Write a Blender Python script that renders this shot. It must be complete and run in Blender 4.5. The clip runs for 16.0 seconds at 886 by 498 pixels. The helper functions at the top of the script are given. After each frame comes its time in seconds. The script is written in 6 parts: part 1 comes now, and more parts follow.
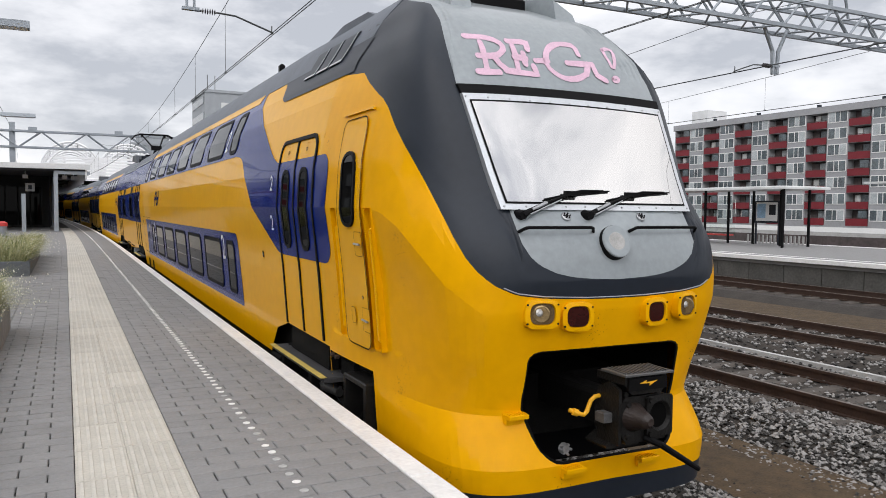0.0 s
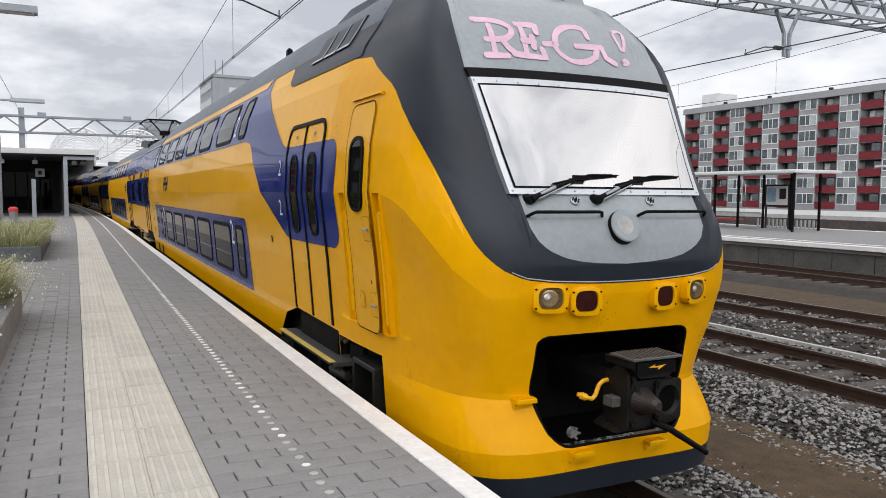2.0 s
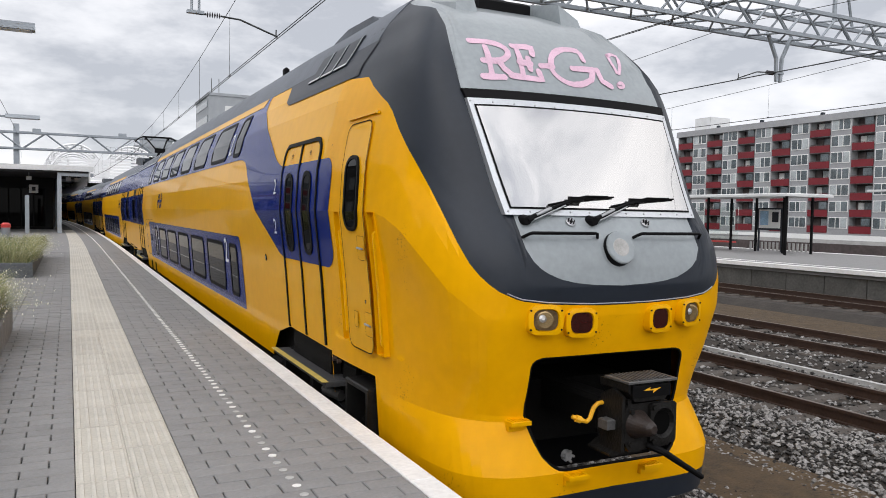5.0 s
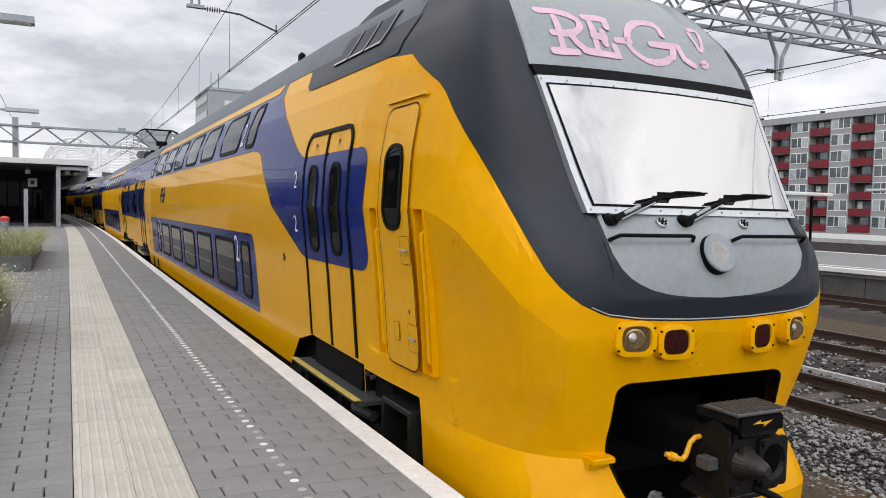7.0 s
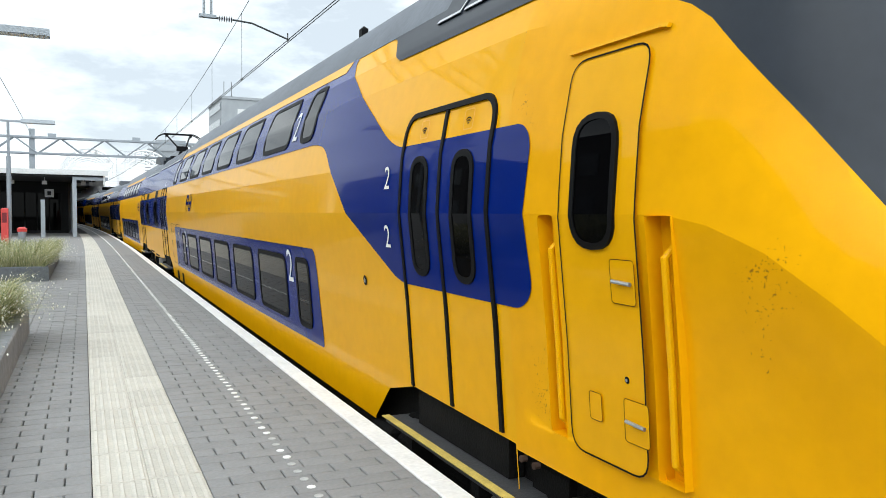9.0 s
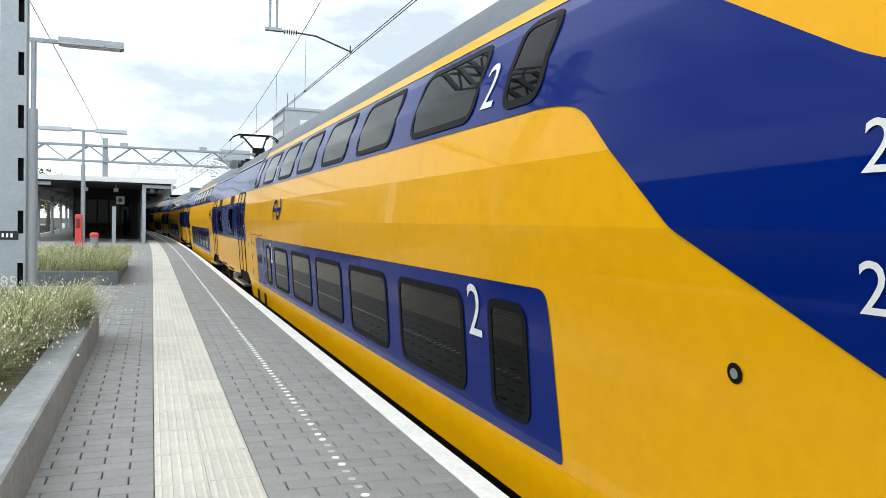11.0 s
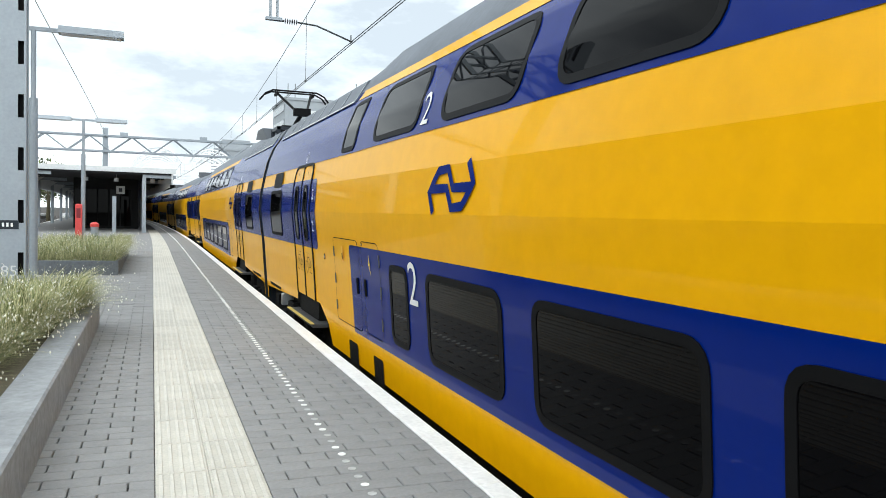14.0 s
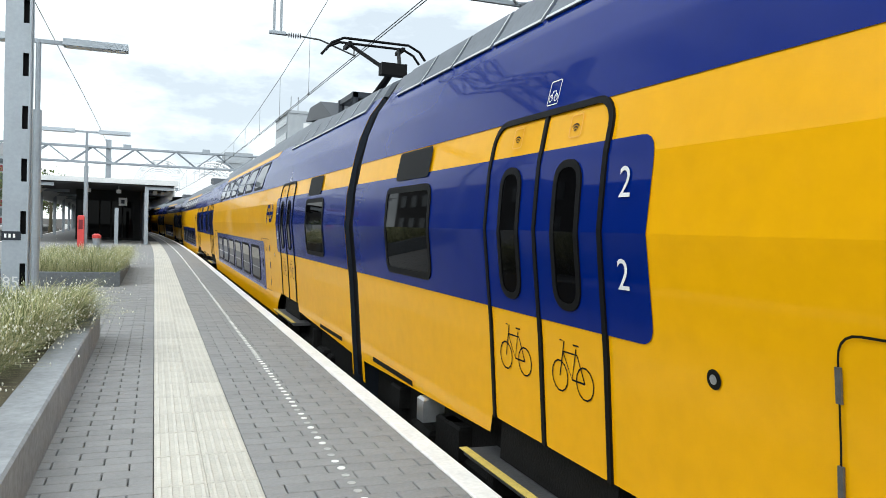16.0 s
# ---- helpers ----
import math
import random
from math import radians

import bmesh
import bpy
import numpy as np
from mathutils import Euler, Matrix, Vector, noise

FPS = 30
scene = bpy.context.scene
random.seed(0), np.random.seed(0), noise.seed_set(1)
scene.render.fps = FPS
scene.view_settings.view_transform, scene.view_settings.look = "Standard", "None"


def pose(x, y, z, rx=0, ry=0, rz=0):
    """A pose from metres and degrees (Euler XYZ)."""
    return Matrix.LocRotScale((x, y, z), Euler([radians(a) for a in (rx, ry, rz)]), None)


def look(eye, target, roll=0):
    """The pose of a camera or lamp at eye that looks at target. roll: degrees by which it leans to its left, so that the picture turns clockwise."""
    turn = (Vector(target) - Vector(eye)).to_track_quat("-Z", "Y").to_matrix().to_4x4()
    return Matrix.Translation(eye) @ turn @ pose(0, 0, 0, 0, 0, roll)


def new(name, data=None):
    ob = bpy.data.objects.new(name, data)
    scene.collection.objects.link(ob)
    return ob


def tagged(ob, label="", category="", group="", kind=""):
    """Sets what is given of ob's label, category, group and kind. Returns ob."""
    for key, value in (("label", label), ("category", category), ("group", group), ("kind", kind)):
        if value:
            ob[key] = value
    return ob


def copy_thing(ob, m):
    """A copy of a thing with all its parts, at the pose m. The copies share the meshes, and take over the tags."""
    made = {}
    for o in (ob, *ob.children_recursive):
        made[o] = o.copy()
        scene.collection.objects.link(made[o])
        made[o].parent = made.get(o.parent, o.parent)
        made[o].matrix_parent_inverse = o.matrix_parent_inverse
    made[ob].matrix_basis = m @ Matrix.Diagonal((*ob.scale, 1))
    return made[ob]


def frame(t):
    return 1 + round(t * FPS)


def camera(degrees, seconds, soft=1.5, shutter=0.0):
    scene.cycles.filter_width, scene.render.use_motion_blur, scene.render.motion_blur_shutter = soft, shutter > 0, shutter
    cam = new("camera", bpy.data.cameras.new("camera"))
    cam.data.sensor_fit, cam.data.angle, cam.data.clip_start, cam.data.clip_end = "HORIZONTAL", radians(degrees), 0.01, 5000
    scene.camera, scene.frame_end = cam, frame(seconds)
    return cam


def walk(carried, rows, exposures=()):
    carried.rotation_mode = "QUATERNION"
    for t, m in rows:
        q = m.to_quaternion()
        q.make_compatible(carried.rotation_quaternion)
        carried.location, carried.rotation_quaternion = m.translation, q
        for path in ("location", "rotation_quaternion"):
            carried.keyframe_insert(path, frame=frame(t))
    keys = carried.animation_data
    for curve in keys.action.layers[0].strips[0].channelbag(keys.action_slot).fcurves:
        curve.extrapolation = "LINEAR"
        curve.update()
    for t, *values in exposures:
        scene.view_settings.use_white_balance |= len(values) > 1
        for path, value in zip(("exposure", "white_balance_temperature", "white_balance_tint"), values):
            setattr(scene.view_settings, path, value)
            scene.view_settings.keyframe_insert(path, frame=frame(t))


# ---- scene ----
cam = camera(60.33, 16.0, soft=0.9)
PATH = [
    (0, pose(0, 0, 1.56, 87.04, -0.55, -26.33)),
    (0.5, pose(0, 0, 1.56, 86.44, -0.35, -25.82)),
    (1, pose(0, 0, 1.56, 86.12, -0.38, -25.70)),
    (1.5, pose(0, 0, 1.56, 85.81, -0.57, -25.63)),
    (2, pose(0, 0, 1.56, 85.88, -0.43, -25.71)),
    (2.5, pose(0, 0, 1.56, 85.96, -0.66, -25.76)),
    (3, pose(0, 0, 1.56, 85.98, -0.66, -25.76)),
    (3.5, pose(0, 0, 1.56, 86.41, -0.62, -26.01)),
    (6, pose(0, 0, 1.56, 87.50, -1.13, -26.06)),
    (6.5, pose(0, 0, 1.56, 87.31, -1.15, -26.05)),
    (7, pose(0, 0, 1.56, 87.11, -1.34, -26.20)),
    (7.5, pose(0, 0, 1.56, 87.08, -1.52, -26.25)),
    (8, pose(0, 0, 1.56, 87.13, -1.36, -26.33)),
    (8.5, pose(0, 0, 1.56, 87.19, -1.40, -26.31)),
    (9, pose(0, 0, 1.56, 87.45, -0.54, -25.22)),
    (9.5, pose(0, 0, 1.56, 87.80, -0.64, -22.95)),
    (10, pose(0, 0, 1.56, 88.25, -1.18, -20.98)),
    (12.5, pose(0, 0, 1.56, 87.91, -1.61, -20.92)),
    (13, pose(0, 0, 1.56, 87.77, -1.89, -20.83)),
    (13.5, pose(0, 0, 1.56, 87.62, -1.76, -20.71)),
    (14, pose(0, 0, 1.56, 87.52, -1.48, -20.86)),
    (14.5, pose(0, 0, 1.56, 87.73, -1.43, -20.86)),
    (15, pose(0, 0, 1.56, 88.07, -1.62, -20.85)),
    (15.5, pose(0, 0, 1.56, 88.27, -1.90, -20.85)),
    (16, pose(0, 0, 1.56, 88.54, -1.83, -20.74)),
]
EXPOSURES = [(0.0, -0.08, 6500, 12), (7.5, -0.06, 6500, 12), (8.5, 0.22, 6350, 8), (9.2, 0.46, 6180, 3), (16.0, 0.46, 6180, 3)]
walk(cam, PATH, EXPOSURES)

# ---- light: bright overcast sky, soft high sun from behind the platform ----
world = bpy.data.worlds.new("overcast")
scene.world = world
world.use_nodes = True
wn, wl = world.node_tree.nodes, world.node_tree.links
wn.clear()
w_out = wn.new("ShaderNodeOutputWorld")
w_bg = wn.new("ShaderNodeBackground")
w_sky = wn.new("ShaderNodeTexSky")
w_sky.sky_type, w_sky.sun_disc = "NISHITA", False
SUN_EL, SUN_AZ = 42.4, 217.6
w_sky.sun_elevation, w_sky.sun_rotation = radians(SUN_EL), radians(SUN_AZ)
w_scale = wn.new("ShaderNodeVectorMath")
w_scale.operation = "SCALE"
w_scale.inputs["Scale"].default_value = 0.10
wl.new(w_sky.outputs[0], w_scale.inputs[0])
w_tc = wn.new("ShaderNodeTexCoord")
w_map = wn.new("ShaderNodeMapping")
w_map.inputs["Scale"].default_value = (1.0, 1.0, 2.6)
w_map.inputs["Location"].default_value = (1.7475, -1.3524, 3.0472)
wl.new(w_tc.outputs["Generated"], w_map.inputs[0])
w_n1 = wn.new("ShaderNodeTexNoise")
w_n1.inputs["Scale"].default_value, w_n1.inputs["Detail"].default_value = 2.3, 7.0
w_n1.inputs["Roughness"].default_value = 0.58
wl.new(w_map.outputs[0], w_n1.inputs[0])
w_ramp = wn.new("ShaderNodeValToRGB")
w_ramp.color_ramp.elements[0].position, w_ramp.color_ramp.elements[0].color = 0.39, (0.60, 0.63, 0.68, 1)
w_ramp.color_ramp.elements[1].position, w_ramp.color_ramp.elements[1].color = 0.62, (1.28, 1.28, 1.28, 1)
w_mid = w_ramp.color_ramp.elements.new(0.49)
w_mid.color = (0.98, 1.0, 1.03, 1)
wl.new(w_n1.outputs[0], w_ramp.inputs[0])
w_mix = wn.new("ShaderNodeMix")
w_mix.data_type = "RGBA"
w_mix.inputs["Factor"].default_value = 0.90
wl.new(w_scale.outputs[0], w_mix.inputs["A"])
wl.new(w_ramp.outputs[0], w_mix.inputs["B"])
wl.new(w_mix.outputs["Result"], w_bg.inputs[0])
# the veiled sun brightens the clouds behind the camera
w_dot = wn.new("ShaderNodeVectorMath")
w_dot.operation = "DOT_PRODUCT"
w_dot.inputs[1].default_value = (-0.45, -0.585, 0.675)
wl.new(w_tc.outputs["Generated"], w_dot.inputs[0])
w_rng = wn.new("ShaderNodeMapRange")
w_rng.interpolation_type = "SMOOTHSTEP"
w_rng.inputs["From Min"].default_value, w_rng.inputs["From Max"].default_value = 0.0, 1.0
w_rng.inputs["To Min"].default_value, w_rng.inputs["To Max"].default_value = 1.02, 1.75
wl.new(w_dot.outputs["Value"], w_rng.inputs["Value"])
wl.new(w_rng.outputs[0], w_bg.inputs[1])
wl.new(w_bg.outputs[0], w_out.inputs[0])

sun = new("sun", bpy.data.lights.new("sun", "SUN"))
sun.data.energy, sun.data.angle, sun.data.color = 1.2, radians(75), (1.0, 0.96, 0.9)
sun.matrix_world = look((-20, -26, 30), (0, 0, 0))


# ---- materials ----
def mat(name, color, rough=0.5, metal=0.0, vary=0.12, scale=6.0, bump=0.0, bump_scale=60.0, coat=0.0, second=None, stretch=(1, 1, 1), island=0.0, spec=0.5, rnd=0.0):
    m = bpy.data.materials.new(name)
    m.use_nodes = True
    nt = m.node_tree
    n, l = nt.nodes, nt.links
    b = n["Principled BSDF"]
    b.inputs["Roughness"].default_value, b.inputs["Metallic"].default_value = rough, metal
    b.inputs["Coat Weight"].default_value = coat
    b.inputs["Coat Roughness"].default_value = 0.035
    b.inputs["Specular IOR Level"].default_value = spec
    tc = n.new("ShaderNodeTexCoord")
    mp = n.new("ShaderNodeMapping")
    mp.inputs["Scale"].default_value = stretch
    l.new(tc.outputs["Object"], mp.inputs[0])
    big = n.new("ShaderNodeTexNoise")
    big.inputs["Scale"].default_value, big.inputs["Detail"].default_value = scale, 6
    l.new(mp.outputs[0], big.inputs[0])
    fine = n.new("ShaderNodeTexNoise")
    fine.inputs["Scale"].default_value, fine.inputs["Detail"].default_value = scale * 9, 4
    l.new(mp.outputs[0], fine.inputs[0])
    add = n.new("ShaderNodeMath")
    add.operation = "MULTIPLY_ADD"
    add.inputs[1].default_value = 0.5
    l.new(fine.outputs[0], add.inputs[0])
    half = n.new("ShaderNodeMath")
    half.operation = "MULTIPLY"
    half.inputs[1].default_value = 0.5
    l.new(big.outputs[0], half.inputs[0])
    l.new(half.outputs[0], add.inputs[2])
    value = add.outputs[0]
    if island or rnd:
        if island:
            src = n.new("ShaderNodeNewGeometry").outputs["Random Per Island"]
        else:
            src = n.new("ShaderNodeObjectInfo").outputs["Random"]
        k = n.new("ShaderNodeMath")
        k.operation = "MULTIPLY_ADD"
        k.inputs[1].default_value = island or rnd
        k.inputs[2].default_value = -0.5 * (island or rnd)
        l.new(src, k.inputs[0])
        sm = n.new("ShaderNodeMath")
        sm.operation = "ADD"
        l.new(value, sm.inputs[0])
        l.new(k.outputs[0], sm.inputs[1])
        value = sm.outputs[0]
    ramp = n.new("ShaderNodeValToRGB")
    c2 = second or tuple(min(1, c * (1 + vary)) for c in color)
    c1 = tuple(c * (1 - vary) for c in color)
    ramp.color_ramp.elements[0].position, ramp.color_ramp.elements[0].color = 0.32, (*c1, 1)
    ramp.color_ramp.elements[1].position, ramp.color_ramp.elements[1].color = 0.68, (*c2, 1)
    l.new(value, ramp.inputs[0])
    l.new(ramp.outputs[0], b.inputs["Base Color"])
    if bump:
        bn = n.new("ShaderNodeTexNoise")
        bn.inputs["Scale"].default_value, bn.inputs["Detail"].default_value = bump_scale, 5
        l.new(mp.outputs[0], bn.inputs[0])
        bp = n.new("ShaderNodeBump")
        bp.inputs["Strength"].default_value, bp.inputs["Distance"].default_value = bump, 0.02
        l.new(bn.outputs[0], bp.inputs["Height"])
        l.new(bp.outputs[0], b.inputs["Normal"])
    return m


YELLOW = mat("yellow_paint", (0.80, 0.397, 0.0004), 0.36, spec=0.03, coat=0.27, vary=0.05, scale=0.9, bump=0.10, bump_scale=1.4)
NOSE = mat("chipped_yellow_paint", (0.80, 0.382, 0.0004), 0.40, spec=0.03, coat=0.15, vary=0.06, scale=0.9)
nn_, nl_ = NOSE.node_tree.nodes, NOSE.node_tree.links
nb_ = nn_["Principled BSDF"]
paint_ = nb_.inputs["Base Color"].links[0].from_socket
chip_ = nn_.new("ShaderNodeTexNoise")
chip_.inputs["Scale"].default_value, chip_.inputs["Detail"].default_value = 75.0, 3.0
area_ = nn_.new("ShaderNodeTexNoise")
area_.inputs["Scale"].default_value = 1.6
ntc_ = nn_.new("ShaderNodeTexCoord")
nl_.new(ntc_.outputs["Object"], chip_.inputs[0])
nl_.new(ntc_.outputs["Object"], area_.inputs[0])
sum_ = nn_.new("ShaderNodeMath")
sum_.operation = "MULTIPLY"
nl_.new(chip_.outputs[0], sum_.inputs[0])
nl_.new(area_.outputs[0], sum_.inputs[1])
cr_ = nn_.new("ShaderNodeMapRange")
cr_.inputs["From Min"].default_value, cr_.inputs["From Max"].default_value = 0.445, 0.46
nl_.new(sum_.outputs[0], cr_.inputs["Value"])
cm_ = nn_.new("ShaderNodeMix")
cm_.data_type = "RGBA"
cm_.inputs["B"].default_value = (0.30, 0.13, 0.01, 1)
nl_.new(cr_.outputs[0], cm_.inputs["Factor"])
nl_.new(paint_, cm_.inputs["A"])
nl_.new(cm_.outputs["Result"], nb_.inputs["Base Color"])
BLUE = mat("blue_paint", (0.0005, 0.013, 0.155), 0.22, spec=0.02, coat=0.26, bump=0.10, bump_scale=1.4, vary=0.06, scale=0.9)
DARK = mat("anthracite_paint", (0.014, 0.019, 0.028), 0.42, spec=0.30, coat=0.03, vary=0.12, scale=2.0)
GREY = mat("grey_nose_paint", (0.265, 0.295, 0.31), 0.32, coat=0.35, vary=0.12, scale=2.5, bump=0.02)
ROOF = mat("roof_grey", (0.11, 0.125, 0.15), 0.5, vary=0.25, scale=2.0, bump=0.05)
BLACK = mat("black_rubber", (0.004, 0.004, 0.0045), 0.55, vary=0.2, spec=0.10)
# soot black, darkened further to hold the shadow under the train
UNDER = mat("underframe_shade_soot", (0.005, 0.0048, 0.0045), 0.85, spec=0.15, vary=0.4, scale=5, bump=0.3)
STEEL = mat("worn_steel", (0.42, 0.43, 0.44), 0.35, metal=0.8, vary=0.2, scale=12)
GALV = mat("galvanised_steel", (0.29, 0.32, 0.35), 0.5, metal=0.3, vary=0.10, scale=2.5)
SILVER = mat("window_frame_alloy", (0.62, 0.64, 0.66), 0.3, metal=0.7, vary=0.08)
WHITE = mat("white_marking", (0.78, 0.78, 0.76), 0.6, vary=0.06)
PINK = mat("pink_spray", (0.66, 0.44, 0.55), 0.7, vary=0.16, scale=9)
ORANGE = mat("amber_hose", (0.80, 0.40, 0.01), 0.5)
GLASS = mat("tinted_pane", (0.0016, 0.0016, 0.002), 0.02, vary=0.2, spec=0.05)
REDGLASS = mat("dark_red_lens", (0.035, 0.006, 0.005), 0.12, vary=0.3)
LENS = mat("lamp_lens", (0.42, 0.41, 0.39), 0.15, metal=0.4, vary=0.3, scale=9)
AMBER = mat("smoky_amber_lens", (0.16, 0.105, 0.05), 0.1, metal=0.4, vary=0.5, scale=14)
SMOKED = mat("lamp_reflector", (0.30, 0.21, 0.10), 0.12, metal=0.6, vary=0.5, scale=22)
CONC = mat("concrete", (0.42, 0.42, 0.41), 0.85, vary=0.22, scale=2.5, bump=0.15)
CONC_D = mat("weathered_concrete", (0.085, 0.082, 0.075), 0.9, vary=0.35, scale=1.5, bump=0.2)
PAVER = mat("grey_paver", (0.225, 0.222, 0.22), 0.85, vary=0.13, scale=4, bump=0.2, bump_scale=90, island=0.14)
PAVER_P = mat("grey_paver_piece", (0.225, 0.222, 0.22), 0.85, vary=0.13, scale=4, bump=0.2, bump_scale=90, rnd=0.14)
JOINT = mat("joint_sand", (0.042, 0.04, 0.038), 0.95, vary=0.3, scale=8)
# ribs slightly paler than the tile between them
RIB = mat("pale_rib", (0.52, 0.495, 0.44), 0.75, vary=0.12, scale=6, rnd=0.16)
TACTILE = mat("ribbed_tile", (0.47, 0.445, 0.39), 0.8, vary=0.16, scale=5, bump=0.15, bump_scale=80, rnd=0.16)
EDGE = mat("white_platform_edge", (0.74, 0.73, 0.71), 0.75, vary=0.14, scale=3, bump=0.08)
BALLAST = mat("ballast_stone", (0.075, 0.068, 0.06), 0.9, vary=0.75, second=(0.30, 0.29, 0.28), scale=10, bump=0.3, island=0.7)
SOIL = mat("cinder_path", (0.060, 0.036, 0.017), 0.95, vary=0.55, scale=5, bump=0.6, bump_scale=45, second=(0.10, 0.064, 0.029))
GROUND = mat("track_bed", (0.033, 0.027, 0.022), 0.95, vary=0.45, scale=2, bump=0.6, bump_scale=25)
RUST = mat("rusty_rail", (0.055, 0.032, 0.023), 0.7, metal=0.3, vary=0.3, scale=4)
RAILTOP = mat("rail_head", (0.16, 0.125, 0.10), 0.45, metal=0.8, vary=0.2)
SLEEPER = mat("concrete_sleeper", (0.075, 0.064, 0.055), 0.9, vary=0.3, scale=4, bump=0.2)
BLADE = mat("dry_grass", (0.20, 0.24, 0.08), 0.8, vary=0.3, island=0.8, second=(0.50, 0.48, 0.27))
LEAF = mat("tree_leaf", (0.07, 0.10, 0.03), 0.8, vary=0.4, island=0.8, second=(0.15, 0.19, 0.06))
SEED = mat("pale_seed_head", (0.72, 0.71, 0.62), 0.9, vary=0.15, island=0.5)
EARTH = mat("planter_soil", (0.10, 0.085, 0.05), 0.95, vary=0.4, bump=0.5)
# near-black wall colour that holds the shade under the station roofs
SHADOWY = mat("interior_shade", (0.006, 0.0065, 0.007), 0.8, vary=0.3)
CANOPY = mat("canopy_fascia", (0.60, 0.61, 0.61), 0.6, vary=0.12, scale=1)
# near-black: the shade beneath the roofs is put into this colour
SOFFIT = mat("shaded_soffit_black", (0.014, 0.0145, 0.016), 0.8, vary=0.3, scale=1)
RED = mat("red_enamel", (0.55, 0.05, 0.045), 0.45, vary=0.12)
APT = mat("grey_facade_panel", (0.30, 0.305, 0.315), 0.85, vary=0.12, scale=0.4)
BALC = mat("red_balcony_panel", (0.16, 0.008, 0.015), 0.6, vary=0.2, scale=0.4)
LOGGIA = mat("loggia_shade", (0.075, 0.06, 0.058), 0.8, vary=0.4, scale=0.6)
APTGLASS = mat("apartment_pane", (0.10, 0.12, 0.13), 0.1, vary=0.6, scale=0.5)
# pale panes with the bright reflection put into their colour
PALE_PANE = mat("pale_apartment_pane", (0.38, 0.41, 0.42), 0.8, vary=0.4, scale=0.6)
TOWER = mat("tower_cladding", (0.30, 0.32, 0.34), 0.8, vary=0.12, scale=0.1)
ARCH = mat("white_roof_steel", (0.85, 0.86, 0.87), 0.5, vary=0.06)
POSTER = mat("poster_print", (0.30, 0.46, 0.62), 0.5, vary=0.5, scale=2.5)
WIRE = mat("copper_wire", (0.06, 0.065, 0.065), 0.5, metal=0.3)
CERAMIC = mat("brown_insulator", (0.06, 0.055, 0.06), 0.25)


# ---- mesh helpers ----
class Build:
    """Collects vertices and faces for one mesh."""

    def __init__(self):
        self.v, self.f, self.m = [], [], []

    def add(self, verts, faces, m=0):
        o = len(self.v)
        self.v += [tuple(p) for p in verts]
        self.f += [tuple(i + o for i in f) for f in faces]
        self.m += [m] * len(faces)
        return self

    def box(self, x0, x1, y0, y1, z0, z1, m=0, bevel=0.0):
        if bevel <= 0:
            v = [(x, y, z) for z in (z0, z1) for y in (y0, y1) for x in (x0, x1)]
            return self.add(v, [(0, 2, 3, 1), (4, 5, 7, 6), (0, 1, 5, 4), (2, 6, 7, 3), (0, 4, 6, 2), (1, 3, 7, 5)], m)
        b = bevel
        v = [(x0, y0, z0), (x1, y0, z0), (x1, y1, z0), (x0, y1, z0), (x0, y0, z1 - b), (x1, y0, z1 - b), (x1, y1, z1 - b), (x0, y1, z1 - b),
             (x0 + b, y0 + b, z1), (x1 - b, y0 + b, z1), (x1 - b, y1 - b, z1), (x0 + b, y1 - b, z1)]
        f = [(0, 3, 2, 1), (8, 9, 10, 11)]
        for i in range(4):
            j = (i + 1) % 4
            f += [(i, j, j + 4, i + 4), (i + 4, j + 4, j + 8, i + 8)]
        return self.add(v, f, m)

    def tube(self, pts, r, n=8, m=0, cap=True):
        pts = [Vector(p) for p in pts]
        rs = r if isinstance(r, (list, tuple)) else [r] * len(pts)
        rings = []
        side = None
        for i, p in enumerate(pts):
            d = (pts[min(i + 1, len(pts) - 1)] - pts[max(i - 1, 0)]).normalized()
            if side is None:
                side = d.cross(Vector((0, 0, 1)) if abs(d.z) < 0.9 else Vector((1, 0, 0))).normalized()
            side = (side - d * side.dot(d)).normalized()
            up = d.cross(side)
            rings.append([p + (side * math.cos(a) + up * math.sin(a)) * rs[i] for a in (2 * math.pi * k / n for k in range(n))])
        v = [q for ring in rings for q in ring]
        f = []
        for i in range(len(pts) - 1):
            for k in range(n):
                k2 = (k + 1) % n
                f.append((i * n + k, i * n + k2, (i + 1) * n + k2, (i + 1) * n + k))
        if cap:
            f += [tuple(range(n))[::-1], tuple((len(pts) - 1) * n + k for k in range(n))]
        return self.add(v, f, m)

    def prism(self, poly, axis, a, b, m=0):
        """Extrudes a polygon in the plane across axis from a to b."""
        def put(p, h):
            q = list(p)
            q.insert(axis, h)
            return q
        n = len(poly)
        v = [put(p, a) for p in poly] + [put(p, b) for p in poly]
        f = [tuple(range(n)), tuple(range(2 * n - 1, n - 1, -1))] + [(i, i + n, (i + 1) % n + n, (i + 1) % n) for i in range(n)]
        return self.add(v, f, m)

    def mesh(self, name, mats, smooth=False):
        me = bpy.data.meshes.new(name)
        me.from_pydata(self.v, [], self.f)
        for x in (mats if isinstance(mats, (list, tuple)) else [mats]):
            me.materials.append(x)
        me.polygons.foreach_set("material_index", self.m)
        if smooth:
            me.polygons.foreach_set("use_smooth", [True] * len(me.polygons))
        me.validate()
        bm = bmesh.new()
        bm.from_mesh(me)
        bmesh.ops.recalc_face_normals(bm, faces=bm.faces)
        bm.to_mesh(me)
        bm.free()
        me.update()
        return me


ORIGIN = [Vector((0, 0, 0))]


